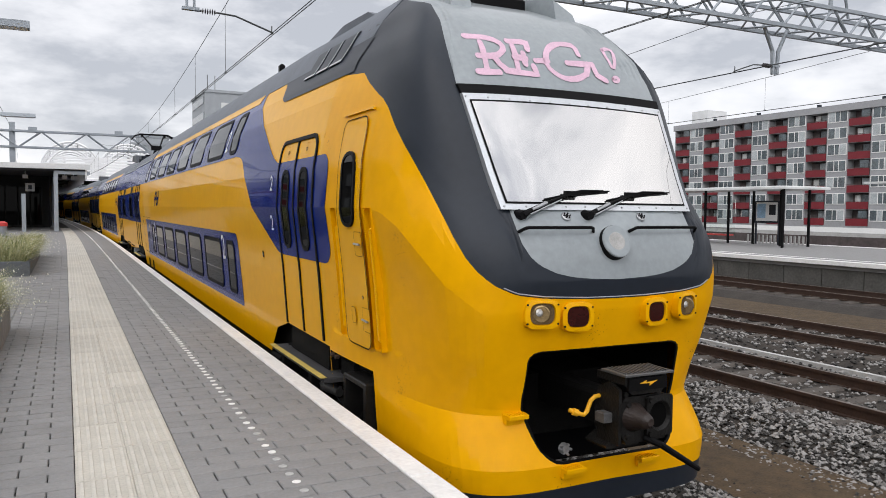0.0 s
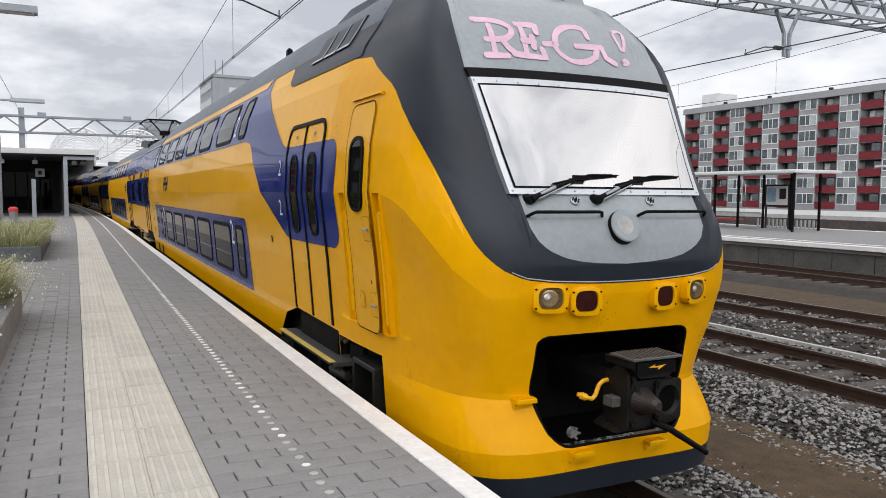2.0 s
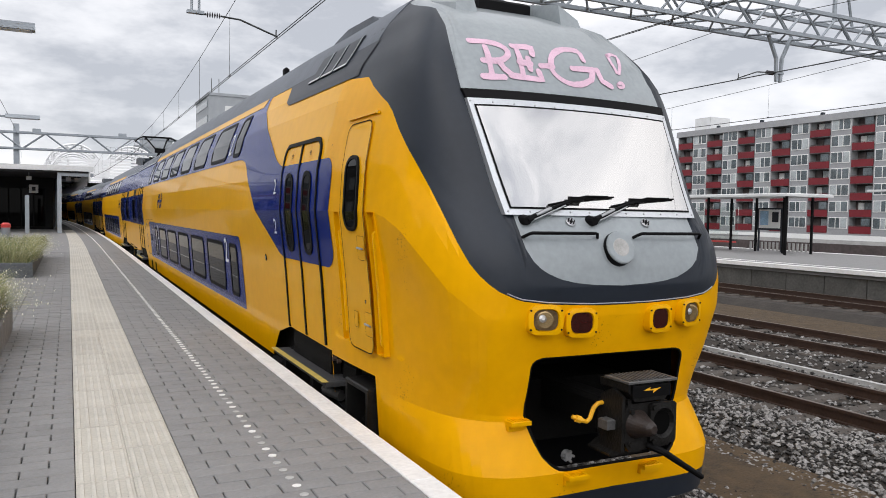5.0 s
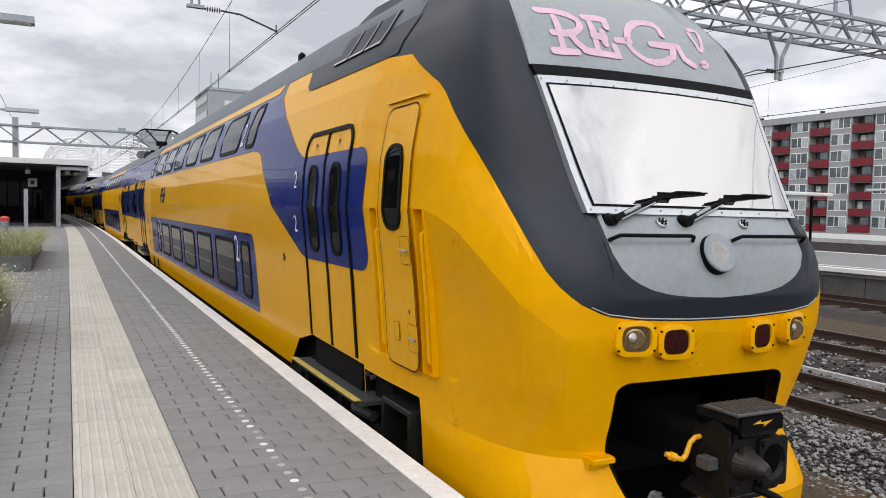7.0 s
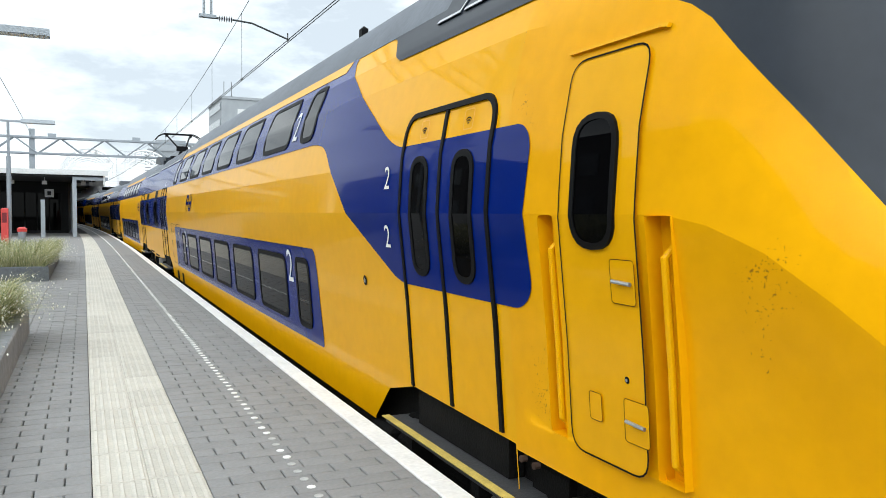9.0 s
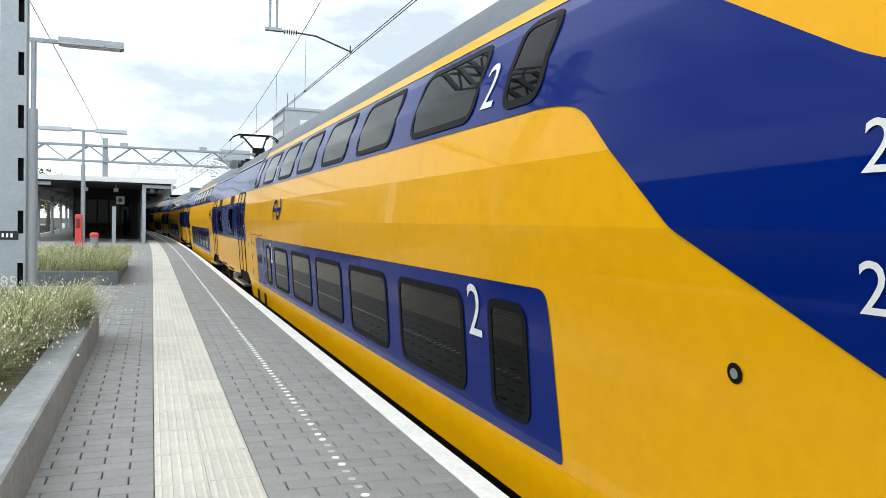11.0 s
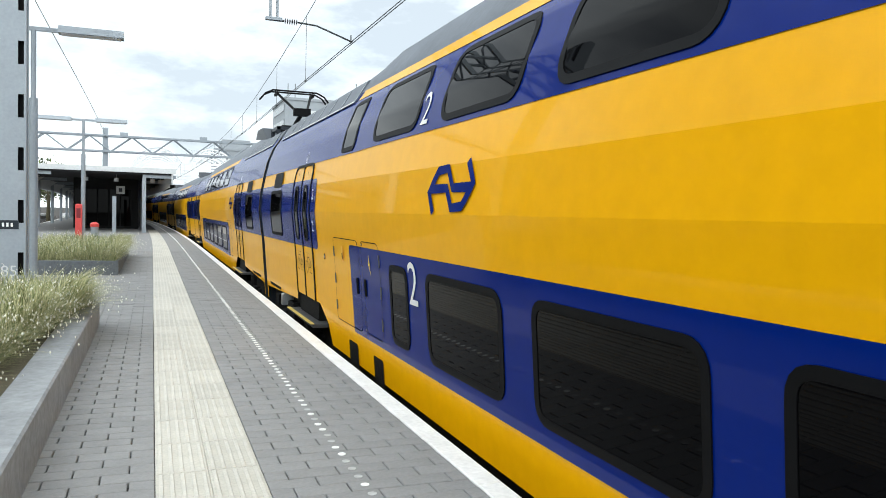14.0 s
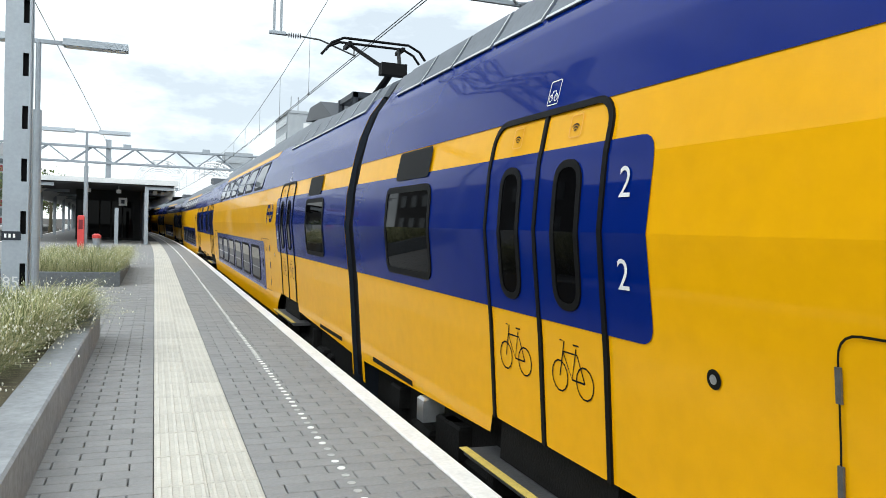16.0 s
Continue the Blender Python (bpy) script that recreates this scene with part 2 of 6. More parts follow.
def part(name, build, mats, parent=None, label="", smooth=False):
    me = build if isinstance(build, bpy.types.Mesh) else build.mesh(name, mats, smooth)
    if parent is not None:
        me.transform(Matrix.Translation(-ORIGIN[0]))
    ob = new(name, me)
    if parent is not None:
        ob.parent = parent
    if label:
        tagged(ob, label)
    return ob


def thing(name, at, label, category, group="", kind=""):
    ob = new(name)
    ob.location = at
    ORIGIN[0] = Vector(at)
    return tagged(ob, label, category, group, kind)


def single(name, build, mats, label, category, kind="", smooth=False, group=""):
    ob = part(name, build, mats, None, "", smooth)
    return tagged(ob, label, category, group, kind)


def glyph_mesh(text, size):
    cu = bpy.data.curves.new("glyph", "FONT")
    cu.body, cu.size, cu.align_x, cu.align_y = text, size, "CENTER", "CENTER"
    cu.resolution_u = 3
    ob = bpy.data.objects.new("glyph", cu)
    me = bpy.data.meshes.new_from_object(ob)
    bpy.data.objects.remove(ob)
    return me


def bend(y):
    """How far the line swings to the left at y."""
    return -0.0004 * max(y - 30.0, 0.0) ** 2


def strip_along(build, x0, x1, z0, z1, ya, yb, step=5.0, m=0):
    """A long bar with a rectangular section that follows the bend."""
    n = max(1, int((yb - ya) / step))
    ys = [ya + (yb - ya) * i / n for i in range(n + 1)]
    v = []
    for y in ys:
        b = bend(y)
        v += [(x0 + b, y, z0), (x1 + b, y, z0), (x1 + b, y, z1), (x0 + b, y, z1)]
    f = [(0, 1, 2, 3), tuple(4 * n + k for k in (3, 2, 1, 0))]
    for i in range(n):
        for k in range(4):
            f.append((4 * i + k, 4 * i + 4 + k, 4 * i + 4 + (k + 1) % 4, 4 * i + (k + 1) % 4))
    return build.add(v, f, m)


# ---- ground, tracks, platforms ----
g = Build().box(-400, 900, -300, 1500, -1.7, -1.12)
single("ground", g, GROUND, "dark stony railway ground reaching the horizon", "ground", "structure")


def track(xc, name, label, ya=-40, yb=230):
    o = thing("railway_" + name, (xc, 0, -0.9), label, "railway track", kind="structure")
    bed = Build()
    n = int((yb - ya) / 5)
    v, f = [], []
    for i in range(n + 1):
        y = ya + 5 * i
        b = bend(y)
        v += [(xc - 2.3 + b, y, -1.14), (xc - 1.6 + b, y, -0.95), (xc + 1.6 + b, y, -0.95), (xc + 2.3 + b, y, -1.14)]
    for i in range(n):
        for k in range(3):
            f.append((4 * i + k, 4 * i + k + 1, 4 * i + 5 + k, 4 * i + 4 + k))
    bed.add(v, f)
    part("ballast_bed", bed, GROUND, o)
    for sx in (-0.7175, 0.7175):
        r = Build()
        strip_along(r, xc + sx - 0.07, xc + sx + 0.07, -0.93, -0.905, ya, yb)
        strip_along(r, xc + sx - 0.010, xc + sx + 0.010, -0.905, -0.80, ya, yb)
        strip_along(r, xc + sx - 0.035, xc + sx + 0.035, -0.80, -0.763, ya, yb)
        strip_along(r, xc + sx - 0.028, xc + sx + 0.028, -0.763, -0.76, ya, yb, m=1)
        part("rail", r, [RUST, RAILTOP], o)
    return o


TRACKS = [(3.36, "near", "railway track under the train, rusty rails"), (9.28, "second", "empty railway track with rusty rails on concrete sleepers"),
          (13.53, "third", "empty railway track with rusty rails"), (20.70, "fourth", "railway track beside the far platform")]
for xc, nm, lb in TRACKS:
    o = track(xc, nm, lb)
    sl = Build().box(-1.25, 1.25, -0.13, 0.13, -0.08, 0.03, bevel=0.03)
    me = sl.mesh("sleeper", SLEEPER)
    for k in range(60):
        y = -4 + 0.62 * k
        s = new("sleeper", me)
        s.parent = o
        s.location = (bend(y), y, -0.045)

# loose ballast stones
def stones(name, n, area, size, label, zf, seed):
    rng = np.random.default_rng(seed)
    octa = np.array([(1, 0, 0), (-1, 0, 0), (0, 1, 0), (0, -1, 0), (0, 0, 1), (0, 0, -1), (0.6, 0.6, 0.5), (-0.6, 0.55, 0.5)])
    faces = np.array([(0, 6, 4), (6, 2, 4), (2, 7, 4), (7, 1, 4), (1, 3, 4), (3, 0, 4), (6, 0, 5), (2, 6, 5), (7, 2, 5), (1, 7, 5), (3, 1, 5), (0, 3, 5)])
    vs, fs = [], []
    for i in range(n):
        x = rng.uniform(area[0], area[1])
        y = area[2] + (area[3] - area[2]) * rng.uniform() ** 1.3
        z = zf(x)
        sc = rng.uniform(*size) * np.array([1, rng.uniform(0.6, 1.0), rng.uniform(0.5, 0.8)])
        a = rng.uniform(0, 6.28)
        p = octa * rng.uniform(0.75, 1.25, (8, 3)) * sc
        c, s = math.cos(a), math.sin(a)
        vs.append(np.stack([p[:, 0] * c - p[:, 1] * s + x, p[:, 0] * s + p[:, 1] * c + y, p[:, 2] + z + rng.uniform(0, 0.02)], 1))
        fs.append(faces + 8 * i)
    me = bpy.data.meshes.new(name)
    me.from_pydata(np.concatenate(vs).tolist(), [], np.concatenate(fs).tolist())
    me.materials.append(BALLAST)
    return tagged(new(name, me), label, "ballast", "", "stuff")


def bed_height(x):
    for xc in (3.36, 9.28, 13.53, 20.7):
        d = abs(x - xc)
        if d < 1.6:
            return -0.945
        if d < 2.3:
            return -0.945 - (d - 1.6) / 0.7 * 0.19
    return -1.115


stones("ballast_stones", 17000, (6.55, 8.7, 2.0, 16.0), (0.022, 0.045), "grey-brown crushed ballast stones around the empty tracks", bed_height, 1)
stones("ballast_stones", 13000, (8.7, 16.0, 3.0, 30.0), (0.025, 0.05), "grey-brown crushed ballast stones around the empty tracks", bed_height, 2)
stones("ballast_stones", 5000, (4.4, 5.9, 1.0, 9.0), (0.018, 0.042), "crushed ballast stones beside the train", bed_height, 3)
p = Build()
strip_along(p, 5.55, 7.0, -1.13, -1.085, -40, 120)
single("cinder_path", p, SOIL, "brown cinder path between two tracks", "path", "structure")
p = Build()
strip_along(p, 15.9, 18.3, -1.13, -1.08, -40, 120)
single("cinder_path", p, SOIL, "brown weedy strip between two tracks", "path", "structure")
p = Build()
strip_along(p, 11.0, 11.09, -1.0, -0.895, -30, 120)
single("cable_duct", p, CONC, "long low white cable duct beside the track", "cable duct", "structure")

# near platform: edge stones, slab, paving
PX0 = -8.3
p = Build()
strip_along(p, PX0, 1.74, -1.12, -0.035, -30, 200)
single("platform", p, JOINT, "concrete platform core under grey pavers", "platform", "structure")
edge = thing("platform_edge", (1.77, 0, 0), "white-painted concrete platform edge stones", "platform edge", kind="structure")
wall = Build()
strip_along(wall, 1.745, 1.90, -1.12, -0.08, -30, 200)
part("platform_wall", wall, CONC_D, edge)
for k in range(74):
    y = -12 + k * 1.0
    e = Build().box(1.785 + bend(y), 1.945 + bend(y), y + 0.003, y + 0.997, -0.10, 0.004, bevel=0.008)
    part("edge_stone", e, EDGE, edge)
e = Build()
strip_along(e, 1.785, 1.945, -0.10, 0.002, 62, 200)
part("edge_stone", e, EDGE, edge)
e = Build()
strip_along(e, -8.48, -8.305, -1.12, 0.004, -30, 200)
part("edge_stone", e, EDGE, edge)

# paving: rows of pavers across the platform, half bond, with the ribbed strip set in
BL, BW, GAP = 0.305, 0.149, 0.008
X_STRIP0, X_STRIP1 = 0.03, 0.63


def paver_rows(xa, xb, ya, yb, x0):
    """Centres and lengths of the pavers of one field."""
    n = int((yb - ya) / BW)
    for r in range(n):
        y = ya + r * BW
        x = x0 - (0.5 * BL if r % 2 else 0.0)
        while x < xb - 0.02:
            a, b = max(x, xa), min(x + BL, xb)
            if b - a > 0.03:
                yield a, b, y
            x += BL


pavement = thing("pavement", (0, 0, 0), "grey concrete pavers laid in half bond on the platform", "pavement", kind="structure")
rest = Build()
shared = {}
rng = random.Random(4)
near = 0
for xa, xb, ya, yb, x0 in ((0.63, 1.782, -7.055, 30.0, 0.61), (-0.68, 0.03, -6.997, 30.0, -0.876), (-4.0, -0.68, 9.9, 30.0, -4.0)):
    for a, b, y in paver_rows(xa, xb, ya, yb, x0):
        dz = rng.uniform(-0.0025, 0.0015)
        if xa > 0 and 3.7 < y < 6.6 and near < 300 :
            near += 1
            key = round(b - a, 3)
            if key not in shared:
                h = (b - a) / 2 - GAP / 2
                shared[key] = Build().box(-h, h, -BW / 2 + GAP / 2, BW / 2 - GAP / 2, -0.06, 0.0, bevel=0.005).mesh("paver", PAVER_P)
            ob = new("paver", shared[key])
            ob.parent = pavement
            ob.location = ((a + b) / 2, y + BW / 2, dz)
        else:
            sh = bend(y)
            rest.box(a + GAP / 2 + sh, b - GAP / 2 + sh, y + GAP / 2, y + BW - GAP / 2, -0.05, dz, bevel=0.005 if 2.4 < y < 12 else 0)
part_rest = part("pavers", rest, PAVER, pavement)
tagged(part_rest, "", "", "", "stuff")
far = Build()
for xa, xb, ya in ((0.63, 1.782, 30.0), (-8.3, 0.03, 30.0), (-8.3, -4.0, 10.0), (-8.3, -0.68, -30), (-0.68, 1.782, -30)):
    strip_along(far, xa, xb, -0.06, -0.003, ya, 200 if ya == 30.0 else (30 if ya == 10.0 else (9.9 if xb < -0.6 else -7.0)))
part("far_paving", far, PAVER, pavement)

guide = thing("guide_strip", (0.33, 0, 0), "pale ribbed tactile guide strip set in the pavement", "guide strip", kind="structure")
tile = Build().box(-0.1495, 0.1495, -0.298, 0.298, -0.06, -0.001, bevel=0.004)
for k in range(5):
    x = -0.12 + k * 0.06
    tile.box(x - 0.012, x + 0.012, -0.292, 0.292, -0.002, 0.0045, 1, bevel=0.003)
tile_me = tile.mesh("ribbed_tile", [TACTILE, RIB])
for k in range(112):
    y = -7.0 + 0.6 * k
    for x in (0.18, 0.48):
        ob = new("ribbed_tile", tile_me)
        ob.parent = guide
        ob.location = (x - 0.33 + bend(y), y, 0.0)

dots = thing("marking_studs", (1.16, 0, 0), "row of round white studs marking the safety line", "safety line", kind="structure")
stud = Build()
rng = random.Random(8)
disc = [(0.026 * math.cos(a), 0.026 * math.sin(a)) for a in (2 * math.pi * k / 12 for k in range(12))]
stud_me = Build().prism(disc, 2, -0.003, 0.004).mesh("stud", WHITE)
worn_me = Build().prism(disc, 2, -0.003, 0.003).mesh("stud", CONC)
for k in range(300):
    y = -5.36 + k * 0.147
    ob = new("stud", worn_me if (y < 6.5 and rng.random() < 0.5) else stud_me)
    ob.parent = dots
    ob.location = (rng.uniform(-0.006, 0.006) + bend(y), y, 0)
ln = Build()
strip_along(ln, 1.142, 1.182, -0.003, 0.003, 38.8, 150)
part("painted_line", ln, WHITE, dots)


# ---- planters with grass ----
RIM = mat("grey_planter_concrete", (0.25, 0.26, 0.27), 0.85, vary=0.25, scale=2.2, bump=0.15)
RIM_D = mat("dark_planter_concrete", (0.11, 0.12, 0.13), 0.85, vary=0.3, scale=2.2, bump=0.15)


def planter(x0, x1, y0, y1, h, label, seed, blades):
    o = thing("planter", ((x0 + x1) / 2, (y0 + y1) / 2, 0), label, "planter", "platform planters")
    w = 0.27 if y1 < 12 else 0.12
    b = Build()
    b.box(x1 - w, x1, y0, y1, 0, h, bevel=0.015)
    b.box(x0, x0 + w, y0, y1, 0, h, bevel=0.015)
    b.box(x0 + w, x1 - w, y1 - w, y1, 0, h, bevel=0.015)
    b.box(x0 + w, x1 - w, y0, y0 + w, 0, h, bevel=0.015)
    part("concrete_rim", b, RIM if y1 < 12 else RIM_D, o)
    part("soil", Build().box(x0 + w, x1 - w, y0 + w, y1 - w, 0, h - 0.04), EARTH, o)
    r = np.random.default_rng(seed)
    g, sd = Build(), Build()
    per = 46
    for c_ in range(blades // per):
        cy = r.uniform(max(y0 + w, 5.0), y1 - w + 0.06)
        edge_x = x1 - w + 0.03 - (0.38 * min(1, max(0, (9.8 - cy) / 4.0)) if w > 0.2 else 0.0)
        cx = edge_x - (edge_x - x0 - w) * r.uniform() ** 1.7
        spill = 0.75 if (edge_x - cx < 0.35 and (cy > 9.2 or w < 0.2)) else 0.0
        tall = r.uniform(0.24, 0.56) if cy < y1 - 0.6 else r.uniform(0.28, 0.50)
        for i in range(per):
            tx, ty = min(edge_x, cx + r.normal() * 0.07), cy + r.normal() * 0.07
            ln_ = tall * r.uniform(0.7, 1.25)
            a = r.uniform(0, 6.28)
            lean = r.uniform(0.1, 1.0) ** 0.8
            dx, dy = math.cos(a) * lean * ln_ + spill * ln_ * r.uniform(0, 1), math.sin(a) * lean * ln_
            zt = ln_ * math.sqrt(max(0.08, 1 - lean * lean * 0.92))
            wd = r.uniform(0.0020, 0.0044)
            px_, py_ = -math.sin(a) * wd, math.cos(a) * wd
            z0 = h - 0.04
            tip = z0 + zt * (1.0 - 0.25 * lean)
            v = [(tx - px_, ty - py_, z0), (tx + px_, ty + py_, z0), (tx + dx * 0.45 + px_, ty + dy * 0.45 + py_, z0 + zt * 0.72),
                 (tx + dx * 0.45 - px_, ty + dy * 0.45 - py_, z0 + zt * 0.72), (tx + dx, ty + dy, tip)]
            g.add(v, [(0, 1, 2, 3), (3, 2, 4)])
            if r.uniform() < 0.15:
                s_ = r.uniform(0.003, 0.0085)
                c = Vector((tx + dx, ty + dy, tip))
                vv = [c + Vector(k) * s_ for k in ((1, 0, 0), (-1, 0, 0), (0, 1, 0), (0, -1, 0), (0, 0, 1.8), (0, 0, -1.8))]
                sd.add(vv, [(0, 2, 4), (2, 1, 4), (1, 3, 4), (3, 0, 4), (2, 0, 5), (1, 2, 5), (3, 1, 5), (0, 3, 5)])
    tagged(part("grass", g, BLADE, o), "dry green grass", "", "", "stuff")
    tagged(part("seed_fluff", sd, SEED, o), "pale seed heads", "", "", "stuff")
    return o


planter(-3.3, -0.64, 2.4, 11.0, 0.33, "low concrete planter full of dry seeding grass", 11, 60000)
planter(-3.3, -0.72, 19.1, 27.0, 0.33, "dark concrete planter with grass further along the platform", 12, 26000)


# ---- catenary masts, gantries, wires ----
def truss(b, p0, p1, w, h, bays, r=0.035, m=0):
    """A square lattice girder from p0 to p1 (bottom centre line), along x."""
    x0, y, z = p0
    x1 = p1[0]
    for dy in (-w / 2, w / 2):
        for dz in (0, h):
            b.box(x0, x1, y + dy - r, y + dy + r, z + dz - r, z + dz + r, m)
    for k in range(bays):
        a, c = x0 + (x1 - x0) * k / bays, x0 + (x1 - x0) * (k + 1) / bays
        mid = (a + c) / 2
        for dy in (-w / 2, w / 2):
            b.tube([(a, y + dy, z), (mid, y + dy, z + h)], r * 0.7, 5, m)
            b.tube([(mid, y + dy, z + h), (c, y + dy, z)], r * 0.7, 5, m)
        for dz in (0, h):
            b.tube([(a, y - w / 2, z + dz), (mid, y + w / 2, z + dz)], r * 0.6, 5, m)
            b.tube([(mid, y + w / 2, z + dz), (c, y - w / 2, z + dz)], r * 0.6, 5, m)


def mast(x, y, h, w, label):
    o = thing("catenary_mast", (x, y, 0), label, "mast", "catenary masts")
    part("face_plate", Build().box(x - w / 2, x + 0.07, y - 0.16, y - 0.148, 0, h), GALV, o)
    part("face_plate", Build().box(x - w / 2, x + 0.07, y + 0.148, y + 0.16, 0, h), GALV, o)
    part("back_plate", Build().box(x - w / 2, x - w / 2 + 0.012, y - 0.147, y + 0.147, 0, h), GALV, o)
    # black filler panels stand for the shade inside the hollow mast
    part("hollow_shade", Build().box(x + 0.02, x + 0.06, y - 0.147, y + 0.147, 0, h), BLACK, o)
    part("hollow_shade", Build().box(x + 0.061, x + w / 2 - 0.03, y - 0.05, y + 0.05, 0, h), BLACK, o)
    for sy in (-1, 1):
        part("channel", Build().box(x + w / 2 - 0.028, x + w / 2, *sorted((y + sy * 0.06, y + sy * 0.165)), 0, h), GALV, o)
    for k in range(int(h / 0.82)):
        part("batten_plate", Build().box(x + 0.0705, x + w / 2 - 0.029, y - 0.163, y - 0.15, k * 0.82, k * 0.82 + 0.46), GALV, o)
    return o


m1 = mast(-2.03, 13.65, 7.6, 0.36, "grey galvanised steel catenary mast rising from a planter")
band = Build().box(-2.215, -1.945, 13.482, 13.488, 1.18, 1.32)
part("number_band", band, DARK, m1, "dark band with small pale marks")
for dx in (-0.06, 0.0, 0.06):
    part("mark", Build().box(-2.1 + dx - 0.015, -2.1 + dx + 0.015, 13.474, 13.481, 1.22, 1.28), WHITE, m1)
no_ = glyph_mesh("85", 0.24)
for v in no_.vertices:
    v.co = (-2.08 + v.co.x, 13.485, 0.52 + v.co.y)
no_.materials.clear()
no_.materials.append(CANOPY)
part("mast_number", no_, None, m1, "faint pale painted mast number")
feed = Build()
for a, c in ((-45, 13.65), (13.65, 68.0), (68.0, 122.0)):
    feed.tube([(-2.9 + bend(a + (c - a) * k / 8), a + (c - a) * k / 8, 7.05 - 1.1 * k / 8 * (1 - k / 8)) for k in range(9)], 0.012, 5)
fw = thing("feeder_wire", (-2.9, 13.65, 7.05), "dark feeder wire carried along the platform masts", "overhead wire")
part("wire", feed, WIRE, fw)
for k in range(14):
    y = 14.3 + k * 0.16
    part("insulator", Build().tube([(-2.9, y - 0.05, 7.04), (-2.9, y, 7.04), (-2.9, y + 0.05, 7.04)], [0.02, 0.07, 0.02], 10), CERAMIC, fw)
part("bracket", Build().box(-2.95, -2.2, 13.6, 13.7, 7.0, 7.08), GALV, fw)
gan = thing("catenary_gantry", (10, 13.65, 6.1), "grey steel lattice gantry spanning the tracks", "gantry", "gantries")
b = Build()
truss(b, (-2.3, 13.65, 6.15), (46, 13.65, 6.15), 0.75, 0.62, 40, 0.045)
part("girder", b, GALV, gan)
for xt in (18.0, 30.0):
    q = Build()
    for k in (-1, 1):
        q.tube([(xt + k * 2.6, 13.3, 6.8), (xt, 13.65, 9.4)], 0.05, 6)
        q.tube([(xt + k * 1.2, 14.0, 6.8), (xt, 13.65, 9.4)], 0.04, 6)
    q.tube([(xt, 13.65, 6.8), (xt, 13.65, 9.6)], 0.06, 6)
    part("stay", q, GALV, gan)
far_g = thing("catenary_gantry", (0, 68, 6.1), "grey steel lattice gantry above the station canopy", "gantry", "gantries")
b = Build()
truss(b, (-16, 68, 6.1), (16, 68, 6.1), 0.7, 1.25, 10, 0.07)
part("girder", b, GALV, far_g)
for xm in (-3.6, 15.5, -15.5):
    part("column", Build().box(xm - 0.2, xm + 0.2, 67.8, 68.2, -0.1, 8.0), GALV, far_g)
for xm in (-2.2, 4.0):
    part("bracket", Build().box(xm - 0.3, xm + 0.3, 67.9, 68.1, 7.42, 7.7), GALV, far_g)


def cantilever(xc, y, z, x_drop, z_top, label):
    o = thing("catenary_support", (x_drop, y, z), label, "catenary support", "catenary supports")
    s = 1 if xc > x_drop else -1
    d = Build()
    for k in (-0.06, 0.06):
        d.tube([(x_drop + k, y, z + 0.24), (x_drop + k, y, z_top)], 0.022, 8)
    d.box(x_drop - 0.14, x_drop + 0.14, y - 0.05, y + 0.05, z + 0.21, z + 0.26)
    part("drop_tube", d, GALV, o)
    for k in range(6):
        ins = Build()
        x = x_drop + s * (0.2 + 0.04 * k)
        ins.tube([(x - 0.012, y, z + 0.22), (x, y, z + 0.22), (x + 0.012, y, z + 0.22)], [0.02, 0.055, 0.02], 10)
        part("insulator", ins, CERAMIC, o)
    a = Build()
    a.tube([(x_drop, y, z + 0.22), (x_drop + s * 0.18, y, z + 0.22)], 0.02, 6)
    pts = [(x_drop + s * 0.42, y, z + 0.22), (x_drop + s * 0.75, y, z + 0.20), (x_drop + s * 1.05, y, z + 0.10), (xc, y, z - 0.02)]
    a.tube(pts, 0.016, 6)
    a.tube([(xc - 0.03 * s, y, z + 0.1), (xc - 0.03 * s, y, z - 0.05)], 0.012, 6)
    part("arm", a, WIRE, o)


cantilever(3.36, 13.65, 4.68, 1.95, 8.0, "catenary steady arm with brown insulator over the platform track")
cantilever(14.6, 13.65, 5.0, 16.0, 5.6, "catenary steady arm hung from the gantry over an empty track")
v_ = thing("drop_bracket", (16, 13.65, 5.2), "grey V-shaped steel bracket hanging from the gantry", "bracket")
b = Build()
for k in (-1, 1):
    b.tube([(16 + k * 0.4, 13.65, 6.15), (16 + k * 0.1, 13.65, 5.6), (16 + k * 0.07, 13.65, 5.02)], 0.05, 8)
part("tube", b, GALV, v_)


def contact_line(xc, label, z=4.66, zm=5.6, ya=-40.0, yb=180.0):
    o = thing("overhead_line", (xc, 13.65, z), label, "overhead wire", "overhead lines")
    supports = [-42.0, 13.65, 68.0, 122.0, 176.0]
    w = Build()
    for dx in (-0.025, 0.025):
        w.tube([(xc + dx + bend(y), y, z) for y in (-42, 13.65, 30, 50, 68, 95, 122, 150, 176)], 0.008, 5)
    part("contact_wire", w, WIRE, o)
    w = Build()
    d = Build()
    for a, c in zip(supports, supports[1:]):
        pts = []
        for k in range(13):
            u = k / 12
            y = a + (c - a) * u
            pts.append((xc + bend(y), y, zm - 3.2 * (zm - z - 0.25) * u * (1 - u)))
            if 0 < k < 12:
                d.tube([pts[-1], (xc + bend(y), y, z)], 0.005, 4)
                d.box(xc + bend(y) - 0.02, xc + bend(y) + 0.02, y - 0.03, y + 0.03, z - 0.015, z + 0.03)
        w.tube(pts, 0.008, 5)
    part("messenger_wire", w, WIRE, o)
    tagged(part("droppers", d, WIRE, o), "", "", "", "stuff")


contact_line(3.36, "overhead contact line above the platform track", zm=6.6)
contact_line(14.6, "overhead contact line above an empty track", z=4.95, zm=6.3)
contact_line(9.28, "overhead contact line above an empty track", z=4.95, zm=6.3)
